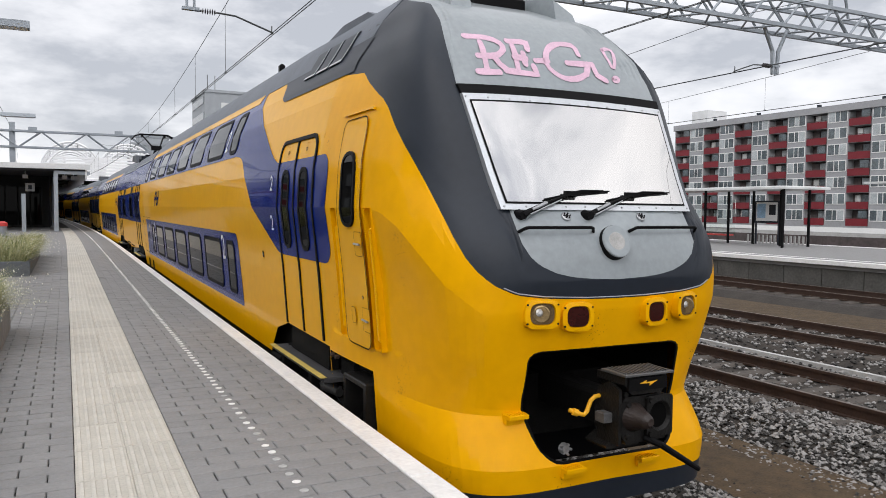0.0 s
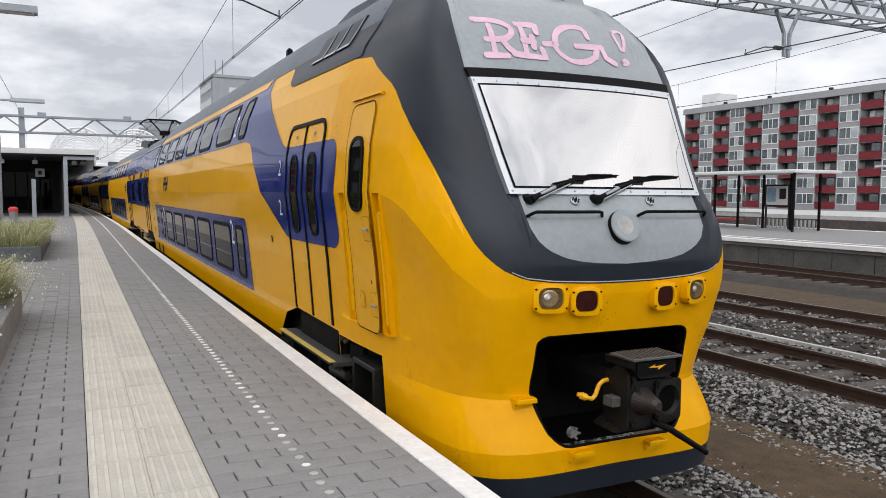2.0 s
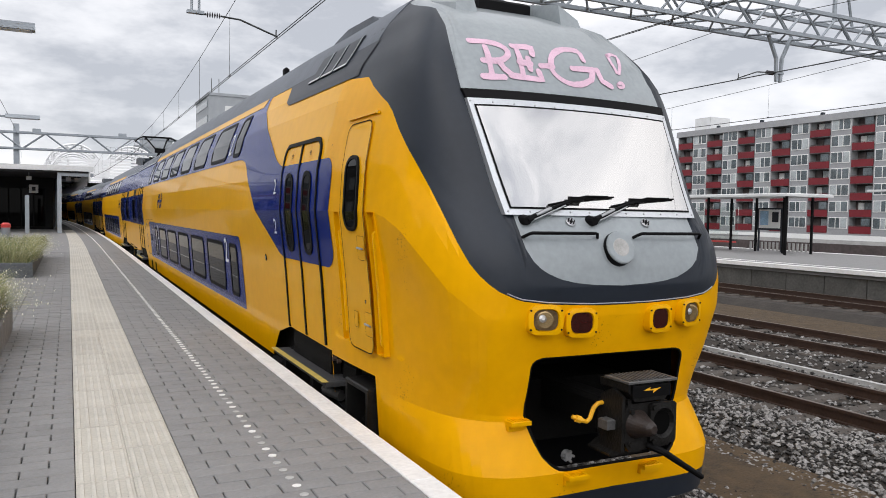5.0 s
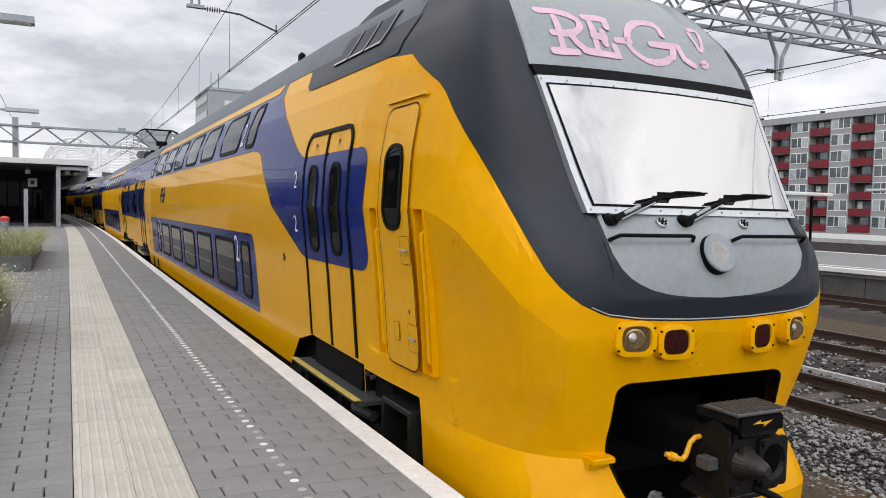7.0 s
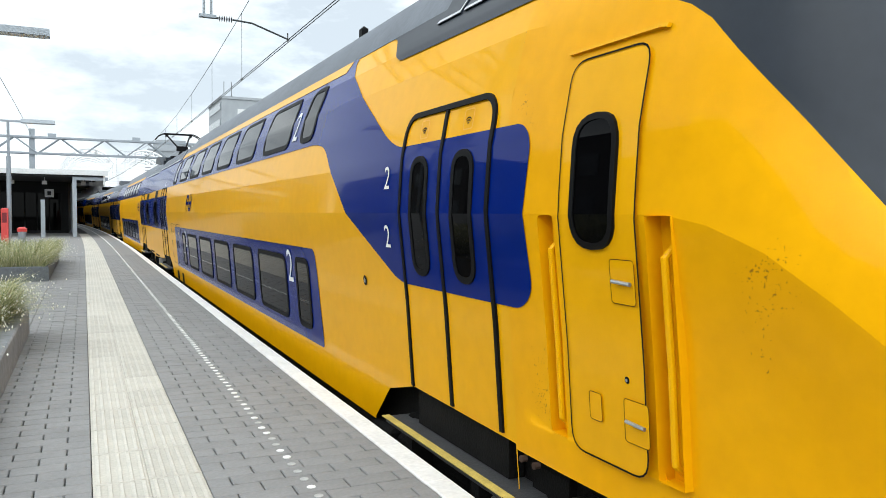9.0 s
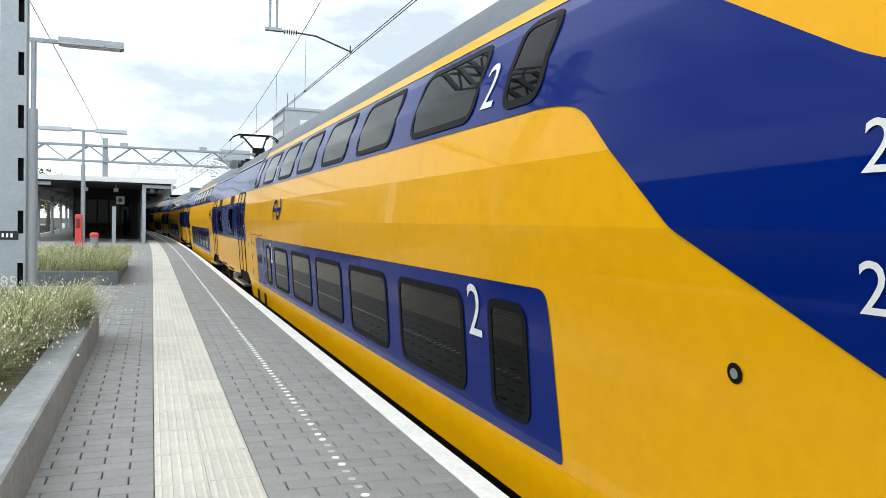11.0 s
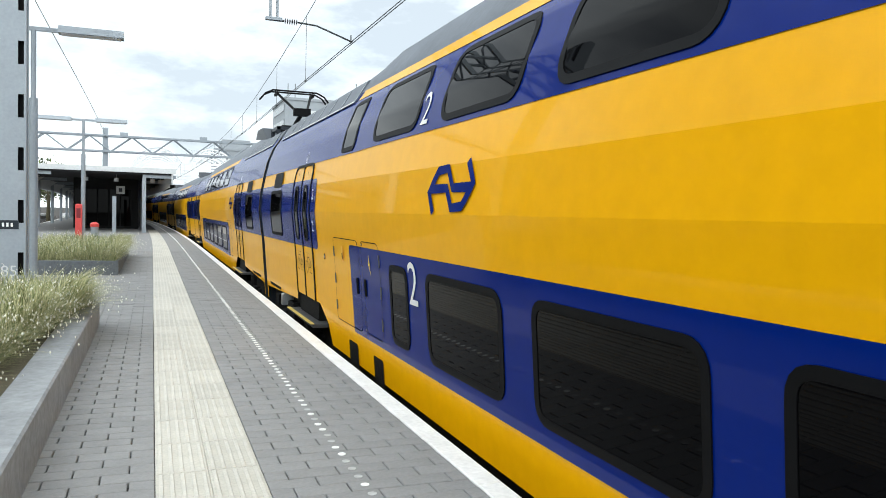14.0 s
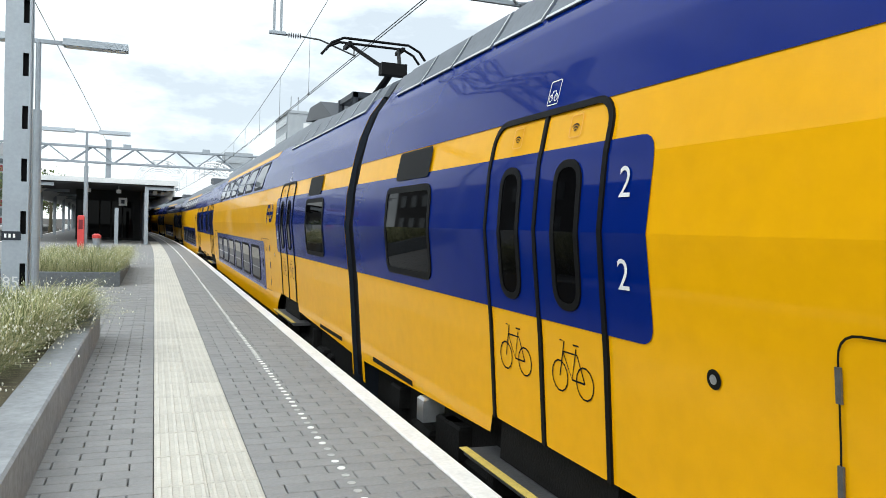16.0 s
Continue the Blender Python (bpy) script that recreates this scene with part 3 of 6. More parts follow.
contact_line(20.9, "overhead contact line above the far track", z=4.95, zm=6.3)
contact_line(-10.6, "overhead contact line beyond the platform", z=4.95, zm=6.3)


def double_lamp(x, y, h, arm, label, flip=0.0):
    o = thing("platform_lamp", (x, y, 0), label, "street lamp", "platform lamps")
    part("pole", Build().tube([(x, y, 0), (x, y, h * 0.74)], 0.075, 12).tube([(x, y, h * 0.74), (x, y, h)], 0.045, 12), GALV, o, smooth=False)
    part("arm", Build().box(x - 0.4, x + 0.4, y - 0.03, y + 0.03, h - 0.02, h + 0.05), GALV, o)
    for s in (-1, 1):
        b = Build().prism([(y - 0.14, h - 0.03), (y + 0.14, h - 0.03), (y + 0.14, h + 0.05), (y - 0.10, h + 0.10)], 0, *sorted((x + s * 0.4, x + s * arm)))
        part("luminaire", b, GALV, o)
        part("diffuser", Build().box(*sorted((x + s * 0.45, x + s * (arm - 0.05))), y - 0.11, y + 0.11, h - 0.045, h - 0.031), CANOPY, o)
    return o


double_lamp(-2.02, 15.6, 4.72, 1.50, "grey twin-arm platform lamp behind the planter")
double_lamp(-2.38, 31.0, 4.72, 1.48, "grey twin-arm platform lamp further along the platform")
pil = thing("info_pillar", (-2.55, 31.0, 0), "red enamelled emergency pillar on the platform", "pillar")
part("case", Build().box(-2.62, -2.40, 30.72, 30.92, 0, 1.66, bevel=0.03), RED, pil)
part("panel", Build().box(-2.58, -2.44, 30.71, 30.718, 1.15, 1.5), BALC, pil)
lb_ = thing("litter_bin", (-2.12, 33.0, 0), "small litter bin with a red lid on a grey stand", "litter bin")
part("stand", Build().tube([(-2.12, 33.0, 0), (-2.12, 33.0, 0.75)], 0.05, 10), GALV, lb_)
part("body", Build().tube([(-2.12, 33.0, 0.4), (-2.12, 33.0, 0.78)], [0.12, 0.15], 14), GALV, lb_)
part("lid", Build().tube([(-2.12, 33.0, 0.78), (-2.12, 33.0, 0.9), (-2.12, 33.0, 0.96)], [0.17, 0.17, 0.08], 14), RED, lb_)
po = thing("post", (-2.2, 51.5, 0), "grey steel post before the station canopy", "post")
part("shaft", Build().box(-2.31, -2.09, 51.4, 51.6, 0, 2.26), GALV, po)

# ---- station canopy ----
can = thing("station_canopy", (-6, 75, 0), "flat station canopy with pale fascia on steel columns", "canopy", kind="structure")
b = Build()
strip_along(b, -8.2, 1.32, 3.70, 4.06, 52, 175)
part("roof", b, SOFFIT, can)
b = Build()
b.box(-8.3, 1.40, 51.88, 51.995, 3.80, 4.11)
part("front_fascia", b, CANOPY, can)
b = Build()
strip_along(b, 1.325, 1.42, 3.20, 4.11, 52, 175)
part("side_fascia", b, CANOPY, can)
# left fascia in the soffit's near-black, shade painted in, unlike the pale right one
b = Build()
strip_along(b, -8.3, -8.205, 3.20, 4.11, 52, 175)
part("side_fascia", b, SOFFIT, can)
for y in range(52, 160, 12):
    for x in (-0.30, -7.5):
        c = Build().box(x + bend(y) - 0.12, x + bend(y) + 0.12, y - 0.12 + 0.2, y + 0.12 + 0.2, 0, 3.52)
        c.box(x + bend(y) - 0.1, x + bend(y) + 1.9, y + 0.1, y + 0.3, 3.49, 3.70)
        part("column", c, GALV, can)
for y in range(54, 150, 3):
    c = Build().box(1.05 + bend(y), 1.32 + bend(y), y, y + 0.12, 2.95, 3.68)
    part("rib", c, CANOPY, can)
    c = Build().prism([(-8.2 + bend(y), 3.68), (-7.0 + bend(y), 3.68), (-8.0 + bend(y), 2.95), (-8.2 + bend(y), 2.95)], 1, y, y + 0.12)
    part("rib", c, CANOPY, can)
for x, y in ((-4.0, 54), (-2.2, 54), (0.0, 54), (0.5, 55)):
    part("lamp_fitting", Build().box(x - 0.14, x + 0.14, y - 0.12, y + 0.12, 3.25, 3.48).tube([(x, y, 3.48), (x, y, 3.70)], 0.02, 6), CANOPY, can)
hall = thing("waiting_room", (-4, 66, 0), "glazed waiting room, walls near-black for the shade under the canopy", "waiting room", kind="structure")
# walls painted near-black to fill in the shade beneath the canopy
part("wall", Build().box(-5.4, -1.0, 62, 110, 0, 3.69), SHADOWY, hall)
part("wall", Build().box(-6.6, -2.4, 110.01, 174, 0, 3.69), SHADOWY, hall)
for k in range(5):
    part("pane", Build().box(-5.3 + k * 0.78, -4.62 + k * 0.78, 61.94, 61.99, 0.2, 2.9), GLASS, hall)
part("sign", Build().box(-2.32, -1.78, 57.0, 57.1, 2.5, 3.04), CANOPY, hall, "pale hanging platform sign")
part("sign_mark", Build().box(-2.16, -1.94, 56.97, 56.99, 2.64, 2.9), DARK, hall)
bw = thing("station_wall", (-9, 150, 0), "near-black sheet painting the shade at the covered station's far end", "wall", kind="structure")
# dark sheet painting the deep shade of the covered station
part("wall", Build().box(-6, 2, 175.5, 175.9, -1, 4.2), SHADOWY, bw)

# white arched roof trusses of the main hall
for xa, ra in ((0.8, 4.3), (8.9, 4.3), (17.2, 4.3)):
    o = thing("hall_arch", (xa, 135, 4), "white lattice arch of the station hall roof", "roof arch", "hall arches")
    for yy in (130, 136, 142):
        b = Build()
        top = [(xa + ra * math.cos(a), yy, 6.3 + 5.0 * math.sin(a)) for a in (math.pi * k / 12 for k in range(13))]
        low = [(xa + (ra - 1.0) * math.cos(a), yy, 6.3 + 3.9 * math.sin(a)) for a in (math.pi * k / 12 for k in range(13))]
        b.tube(top, 0.17, 6).tube(low, 0.15, 6)
        for k in range(12):
            b.tube([top[k], low[k + 1]], 0.10, 5).tube([top[k + 1], low[k]], 0.10, 5)
        part("rib", b, ARCH, o)
    b = Build()
    for k in range(1, 12, 2):
        a = math.pi * k / 12
        b.tube([(xa + ra * math.cos(a), 130, 6.3 + 5.0 * math.sin(a)), (xa + ra * math.cos(a), 142, 6.3 + 5.0 * math.sin(a))], 0.10, 5)
    part("purlin", b, ARCH, o)
# ---- far platform with shelter ----
pf2 = thing("far_platform", (27, 20, 0), "far platform with pale edge and weathered concrete wall", "platform", kind="structure")
part("deck", Build().box(22.35, 33.0, -60, 220, -0.25, 0.0), PAVER, pf2)
part("edge_stone", Build().box(22.2, 22.6, -60, 220, -0.12, 0.012), EDGE, pf2)
part("edge_stone", Build().box(32.7, 33.2, -60, 220, -0.12, 0.012), EDGE, pf2)
part("painted_line", Build().box(23.3, 23.45, -60, 220, -0.01, 0.006), WHITE, pf2)
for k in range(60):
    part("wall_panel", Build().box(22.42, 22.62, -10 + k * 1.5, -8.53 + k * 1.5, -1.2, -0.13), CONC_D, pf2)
CLEAR = bpy.data.materials.new("clear_pane")
CLEAR.use_nodes = True
cb_ = CLEAR.node_tree.nodes["Principled BSDF"]
cb_.inputs["Base Color"].default_value = (0.85, 0.9, 0.88, 1)
cb_.inputs["Roughness"].default_value, cb_.inputs["Transmission Weight"].default_value, cb_.inputs["IOR"].default_value = 0.02, 1.0, 1.05
sh = thing("platform_shelter", (30, 32, 0), "glazed platform shelter with dark posts and flat white roof", "shelter")
part("roof", Build().box(28.3, 31.3, 23.4, 46, 2.62, 2.76, bevel=0.04), CANOPY, sh)
for x, y in ((28.6, 23.7), (30.8, 24.1), (29.9, 24.9), (30.6, 27.1), (30.4, 28.5), (28.6, 28.3), (30.4, 33.0), (30.4, 38.0), (28.6, 36.0), (28.6, 43.0)):
    part("post", Build().box(x - 0.045, x + 0.045, y - 0.045, y + 0.045, 0, 2.62), BLACK, sh)
for y in (28.6, 31.6, 34.8):
    part("pane", Build().box(30.97, 30.99, y, y + 2.8, 0.4, 2.2), CLEAR, sh, "clear pane").visible_shadow = False
part("rail", Build().box(30.44, 30.48, 27.1, 43, 0.72, 0.78), STEEL, sh)
part("bench", Build().box(30.5, 30.9, 28.6, 40, 0.36, 0.44), RED, sh)
pp = thing("poster_case", (29.7, 26.6, 0), "dark poster case with a blue poster on the platform", "poster case")
part("case", Build().box(31.02, 31.12, 25.9, 27.4, 1.05, 2.15, bevel=0.02), DARK, pp)
for y in (25.95, 27.3):
    part("leg", Build().box(31.03, 31.11, y, y + 0.06, 0, 1.05), DARK, pp)
part("poster", Build().box(31.0, 31.015, 26.02, 27.28, 1.15, 2.07), WHITE, pp)
part("poster_picture", Build().box(30.99, 30.998, 26.72, 27.22, 1.3, 2.0), POSTER, pp)
part("poster_picture", Build().box(30.99, 30.998, 26.12, 26.5, 1.45, 1.95), DARK, pp)
fence = thing("white_fence", (31, 26, 0), "low white picket fence behind the shelter", "fence")
for k in range(16):
    part("picket", Build().box(32.2, 32.25, 25.2 + k * 0.24, 25.3 + k * 0.24, 0.0, 0.42), CONC, fence)
lp = thing("platform_lamp", (33.6, 21.6, 0), "dark lamp post with flat pale luminaires on the far platform", "street lamp")
part("pole", Build().box(33.5, 33.7, 21.5, 21.7, 0, 3.0), LOGGIA, lp)
part("luminaire", Build().box(33.0, 34.4, 20.2, 23.0, 2.93, 3.02), CANOPY, lp)
lp = thing("platform_lamp", (24.6, 10.6, 0), "grey platform lamp with a flat pale luminaire", "street lamp")
part("pole", Build().tube([(24.9, 13.4, 0), (24.9, 13.4, 4.8)], 0.06, 10), GALV, lp)
part("luminaire", Build().box(24.7, 25.1, 11.8, 15.9, 4.76, 4.9), CANOPY, lp)
pf3 = thing("third_platform", (50, 40, 0), "low distant platform with pale edge", "platform", kind="structure")
part("deck", Build().box(44, 60, -80, 260, -1.2, 0.35), CONC, pf3)
part("wall", Build().box(43.8, 43.98, -80, 260, -1.2, 0.1), LOGGIA, pf3)
sh2 = thing("glass_wall", (52, 60, 0), "grey glazed screen on the distant platform", "screen")
part("screen", Build().box(52, 52.3, 58, 76, 0.35, 3.4), TOWER, sh2)
part("top_rail", Build().box(51.8, 52.5, 58, 76, 3.4, 3.9), CANOPY, sh2)

# ---- apartment slab ----
AX = 108.0


def balcony(o, ya, yb, z, n):
    """A recessed loggia with a red parapet, a slab, a handrail and a balcony door behind."""
    bc = part("balcony", Build().box(AX - 0.08, AX + 0.02, ya, yb, z - 0.12, z + 0.98), BALC, o)
    part("slab", Build().box(AX + 0.021, AX + 1.59, ya, yb, z - 0.2, z - 0.05), APT, bc)
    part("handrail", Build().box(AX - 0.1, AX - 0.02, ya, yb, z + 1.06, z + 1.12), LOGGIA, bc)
    part("balcony_window", Build().box(AX + 1.42, AX + 1.59, ya + 0.3, yb - 1.5, z + 0.8, z + 2.1), PALE_PANE if n % 3 == 0 else APTGLASS, o)
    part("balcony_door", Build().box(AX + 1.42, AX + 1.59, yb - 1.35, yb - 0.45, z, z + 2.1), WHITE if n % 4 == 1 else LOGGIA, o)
    if n % 3 == 1:
        part("wind_screen", Build().box(AX, AX + 0.04, ya + 0.2, ya + 1.6, z + 1.0, z + 2.2), APTGLASS, bc)


def apartment():
    o = thing("apartment_building", (AX + 6, 90, -1), "long seven-storey grey apartment block with red balconies", "apartment building")
    # dark brown back wall: the loggias' shade is painted into it
    part("body", Build().box(AX + 1.6, AX + 13, 10, 115.2, -1.2, 18.2), LOGGIA, o, "loggia back wall with the recess shade in its colour")
    part("roof", Build().box(AX - 0.3, AX + 13.4, 9.6, 115.5, 17.35, 18.4), APT, o)
    part("plinth", Build().box(AX, AX + 1.6, 10, 115.2, -1.2, -0.4), APT, o)
    bay = 3.70
    for k in range(13):
        y1 = 107.6 - k * 2 * bay + 3.75
        y0 = y1 - bay
        part("wall", Build().box(AX, AX + 1.6, y0, y1, -0.4, 17.35), APT, o)
        for f in range(7):
            z = -0.2 + f * 2.55
            w = part("window", Build().box(AX - 0.06, AX - 0.005, y0 + 0.2, y1 - 0.2, z + 0.60, z + 2.36), WHITE, o, "white window frame")
            for j, (a, c) in enumerate(((0.3, 1.38), (1.52, 2.18), (2.32, 3.4))):
                mt = PALE_PANE if (k * 7 + f * 3 + j * 5) % 4 == 0 else APTGLASS
                part("pane", Build().box(AX - 0.085, AX - 0.062, y0 + a, y0 + c, z + 0.72, z + 2.24), mt, w)
            yb0, yb1 = y0 - bay + 0.05, y0 - 0.05
            balcony(o, yb0, yb1, z, k + f)
            if k == 0:
                balcony(o, y1 + 0.05, y1 + bay - 0.05, z, f + 1)
    part("end_wall", Build().box(AX, AX + 1.6, 115.06, 115.3, -0.4, 17.35), APT, o)
    part("stair_head", Build().box(AX + 2, AX + 7, 109, 113, 18.4, 21.0), CANOPY, o)
    for y in (40, 58, 73, 84, 96, 106):
        part("roof_vent", Build().box(AX + 1, AX + 1.5, y, y + 0.5, 18.4, 19.0), DARK, o)


apartment()


def tower(x0, x1, y0, y1, h, label, wins=True):
    o = thing("office_tower", ((x0 + x1) / 2, (y0 + y1) / 2, -1), label, "tower block", "towers")
    part("wall", Build().box(x0, x1, y0, y1, -1, h), TOWER, o)
    part("parapet", Build().box(x0 - 0.2, x1 + 0.2, y0 - 0.2, y1 + 0.2, h, h + 0.5), TOWER, o)
    if wins:
        for k in range(5):
            z = h - 2.0 - k * 3.0
            part("window", Build().box(x0 - 0.12, x0 - 0.01, y0 + 1, y1 - 1, z, z + 1.3), APTGLASS, o)
        part("window", Build().box(x0 + 3, x0 + 8, y0 - 0.12, y0 - 0.01, h - 3.0, h - 1.8), CANOPY, o)
        for dx in (0.8, 2.2):
            part("antenna", Build().tube([(x0 + dx, y0 + 2, h), (x0 + dx, y0 + 2, h + 3.5)], 0.07, 5), WIRE, o)
        for dx in (14.5, 15.5):
            part("antenna", Build().tube([(x0 + dx, y0 + 2, h), (x0 + dx, y0 + 2, h + 4.5)], 0.08, 5), WIRE, o)
    else:
        part("plant_room", Build().box(x0 + 2, x1 - 6, y0 + 2, y1 - 2, h + 0.5, h + 3.0), TOWER, o)


tower(23.9, 44.5, 150, 166, 23.3, "pale grey tower block behind the train")
tower(15.0, 30.0, 205, 220, 17.0, "grey block behind the station hall", False)
for x0, x1, y, h in ((-40, -22, 150, 14), (-62, -44, 120, 17)):
    o = thing("apartment_building", ((x0 + x1) / 2, y, -1), "distant grey and red building beyond the platform", "apartment building", "distant buildings")
    part("wall", Build().box(x0, x1, y, y + 12, -1, h), APT, o)
    for k in range(4):
        part("window", Build().box(x0 + 1, x1 - 1, y - 0.1, y - 0.01, 1.5 + k * 3, 2.8 + k * 3), APTGLASS, o)
        part("balcony", Build().box(x0 + 1, x1 - 1, y - 0.3, y - 0.12, 0.2 + k * 3, 1.2 + k * 3), BALC, o)
# tracks left of the platform
o = track(-10.6, "left", "railway track on the other side of the platform", 10, 200)

# unseen buildings added across the platform to darken train reflections; trees close the view
for y0, y1, h in ((-70, -22, 13), (-20, 26, 15), (28, 70, 12), (72, 118, 14)):
    o = thing("station_building", (-36, (y0 + y1) / 2, -1), "unseen dull building block added to darken the train's reflections", "building", "station buildings")
    part("wall", Build().box(-44, -32, y0, y1, -1.1, h), CONC_D, o)
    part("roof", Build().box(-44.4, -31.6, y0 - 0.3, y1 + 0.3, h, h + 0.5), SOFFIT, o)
    for k in range(int((y1 - y0) / 5)):
        for z in (1.5, 5.0, 8.5):
            part("window", Build().box(-31.99, -31.9, y0 + 1.2 + k * 5, y0 + 3.6 + k * 5, z, z + 1.8), APTGLASS, o)

# roof over the tracks further in
hr = thing("track_roof", (8, 140, 5), "wide dark station roof behind a white slatted gable over the tracks", "roof", kind="structure")
# roof in the near-black that carries its underside shade
b = Build()
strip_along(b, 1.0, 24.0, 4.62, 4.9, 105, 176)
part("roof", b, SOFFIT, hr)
for k in range(8):
    part("gable_slat", Build().box(-1.2, 24, 104.4 + 0.06 * k, 104.7 + 0.06 * k, 4.7 + 0.38 * k, 4.95 + 0.38 * k), ARCH, hr)
for x in range(0, 24, 4):
    part("gable_post", Build().box(x - 0.12, x + 0.12, 105.0, 105.2, 4.5, 7.6), ARCH, hr)
for y in range(116, 170, 16):
    part("column", Build().box(6.2 + bend(y), 6.5 + bend(y), y, y + 0.3, -0.9, 5.0), GALV, hr)
# near-black sheet for the shade at the far end of the roof
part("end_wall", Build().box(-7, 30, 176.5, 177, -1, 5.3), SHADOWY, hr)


def tree(x, y, h, r, seed):
    """A tapered trunk, limbs and a crown of small leaf clumps with gaps."""
    o = thing("tree", (x, y, -1.1), "green leafy tree beyond the station tracks", "tree", "trees")
    rr = random.Random(seed)
    part("trunk", Build().tube([(x, y, -1.1), (x + 0.1, y, h * 0.4), (x, y + 0.1, h * 0.75)], [0.25, 0.18, 0.07], 8), EARTH, o)
    b, lv = Build(), Build()
    for k in range(9):
        a = 6.28 * k / 9 + rr.uniform(-0.3, 0.3)
        z0 = h * rr.uniform(0.3, 0.6)
        tip = (x + math.cos(a) * r * 0.8, y + math.sin(a) * r * 0.8, z0 + r * rr.uniform(0.3, 0.9))
        b.tube([(x, y, z0), tip], [0.08, 0.02], 5)
        for j in range(90):
            c = Vector(tip) + Vector([rr.gauss(0, r * 0.28) for _ in range(3)])
            s_ = rr.uniform(0.12, 0.3)
            u, w = Vector([rr.gauss(0, 1) for _ in range(3)]).normalized() * s_, Vector([rr.gauss(0, 1) for _ in range(3)]).normalized() * s_
            lv.add([c - u, c + w, c + u, c - w * 0.6], [(0, 1, 2, 3)])
    part("limbs", b, EARTH, o)
    tagged(part("crown", lv, LEAF, o), "", "", "", "stuff")


for k, (x, y, h, r) in enumerate(((-13.5, 118, 6.5, 2.6), (-17.5, 124, 8.0, 3.2), (-21.5, 117, 7.0, 2.8), (-14.8, 130, 6.0, 2.4))):
    tree(x, y, h, r, k)
o = thing("left_platform", (-22, 100, 0), "pale platform beyond the left-hand tracks", "platform", kind="structure")
part("deck", Build().box(-24, -19, 40, 170, -1.1, 0.0), CONC, o)
part("edge_stone", Build().box(-19, -18.7, 40, 170, -0.3, 0.02), EDGE, o)

# ---- the train ----
XC, YB = 3.36, 6.65
PZ = [-0.45, 0.21, 0.95, 1.57, 1.94, 2.22, 2.56, 2.83, 3.05, 3.21, 3.45, 3.58, 3.65]
PW = [1.14, 1.20, 1.26, 1.33, 1.31, 1.26, 1.18, 1.07, 0.92, 0.83, 0.61, 0.36, 0.0]
NZ = [-0.45, -0.12, 0.15, 0.22, 0.6, 0.9, 1.1, 1.3, 1.44, 1.57, 2.39, 2.75, 3.0, 3.12, 3.22, 3.32, 3.46, 3.58, 3.65]
NY = [4.14, 4.11, 4.23, 4.24, 4.18, 4.11, 4.09, 4.11, 4.165, 4.28, 4.735, 4.95, 5.18, 5.32, 5.55, 5.82, 6.2, 6.45, 6.62]
BOTTOM = -0.14
ROOF_Z = 3.07
RECESSES = ((6.15, 6.29), (5.34, 5.49))


def half_width(z):
    return float(np.interp(z, PZ, PW))


def crease_height(a):
    return float(np.interp(a, [0, 25, 37.7, 45, 50, 54.6, 57.9, 62, 90], [0.80, 0.82, 0.89, 1.07, 1.27, 1.45, 1.53, 1.57, 1.57]))


def nose_point(phi, z, off=0.0):
    """A point of the nose at the angle phi (0 in the middle, 90 at the side) and height z."""
    a = abs(phi)
    zc = crease_height(a)
    zw = z + (1.57 - zc) * min(1, max(0, 2.6 - z)) * min(1, max(0, (z + 0.2) / 0.6))
    w = half_width(zw) + 0.07 * min(1, max(0, (0.19 - z) / 0.3)) * min(1, max(0, (66 - a) / 22))
    if z < zc:
        w -= 0.05 * min(1, (zc - z) / 0.5) * min(1, max(0, (80 - a) / 25)) * min(1, max(0, (z - 0.1) / 0.3))
    n = float(np.interp(z, [-0.2, 0.19, 0.3, 0.6, 1.8, 2.2, 2.6, 3.2], [5.5, 4.5, 4.7, 5.4, 5.0, 6.5, 8.5, 8.0]))
    s, c = math.sin(radians(a)), max(math.cos(radians(a)), 0.0)
    r = (s ** n + c ** n) ** (-1 / n)
    s, c = s * r, c * r
    y = YB - (YB - float(np.interp(z, NZ, NY))) * c
    return (XC + math.copysign(w * s, phi) + math.copysign(off * s ** 3, phi), y - off * c ** 3, z)


def nose_at(dx, z, off=0.0):
    """The nose surface at dx metres from the middle and height z."""
    lo, hi = 0.0, 89.0
    for _ in range(30):
        mid = (lo + hi) / 2
        if abs(nose_point(mid, z)[0] - XC) < abs(dx):
            lo = mid
        else:
            hi = mid
    p = nose_point(math.copysign(lo, dx), z)
    return (XC + dx, p[1] - off, z)


def nose_out(dx, z, off):
    """A point that stands off the nose along its normal in the y-z plane."""
    x, y, _ = nose_at(dx, z)
    dy = (nose_at(dx, z + 0.02)[1] - nose_at(dx, z - 0.02)[1]) / 0.04
    L = math.hypot(1, dy)
    return (x, y - off / L, z + off * dy / L)


def creased(me):
    """Smooth shading that keeps the body's waist crease sharp."""
    smooth_shade(me, 40)
    for e in me.edges:
        if all(abs(me.vertices[i].co.z - 1.57) < 0.002 for i in e.vertices):
            e.use_edge_sharp = True
    return me


def smooth_shade(me, sharp=35):
    me.polygons.foreach_set("use_smooth", [True] * len(me.polygons))
    me.set_sharp_from_angle(angle=radians(sharp))
    return me


def inside(poly, x, y):
    r, n = False, len(poly)
    for i in range(n):
        (x0, y0), (x1, y1) = poly[i], poly[i - 1]
        if (y0 > y) != (y1 > y) and x < (x1 - x0) * (y - y0) / (y1 - y0) + x0:
            r = not r
    return r


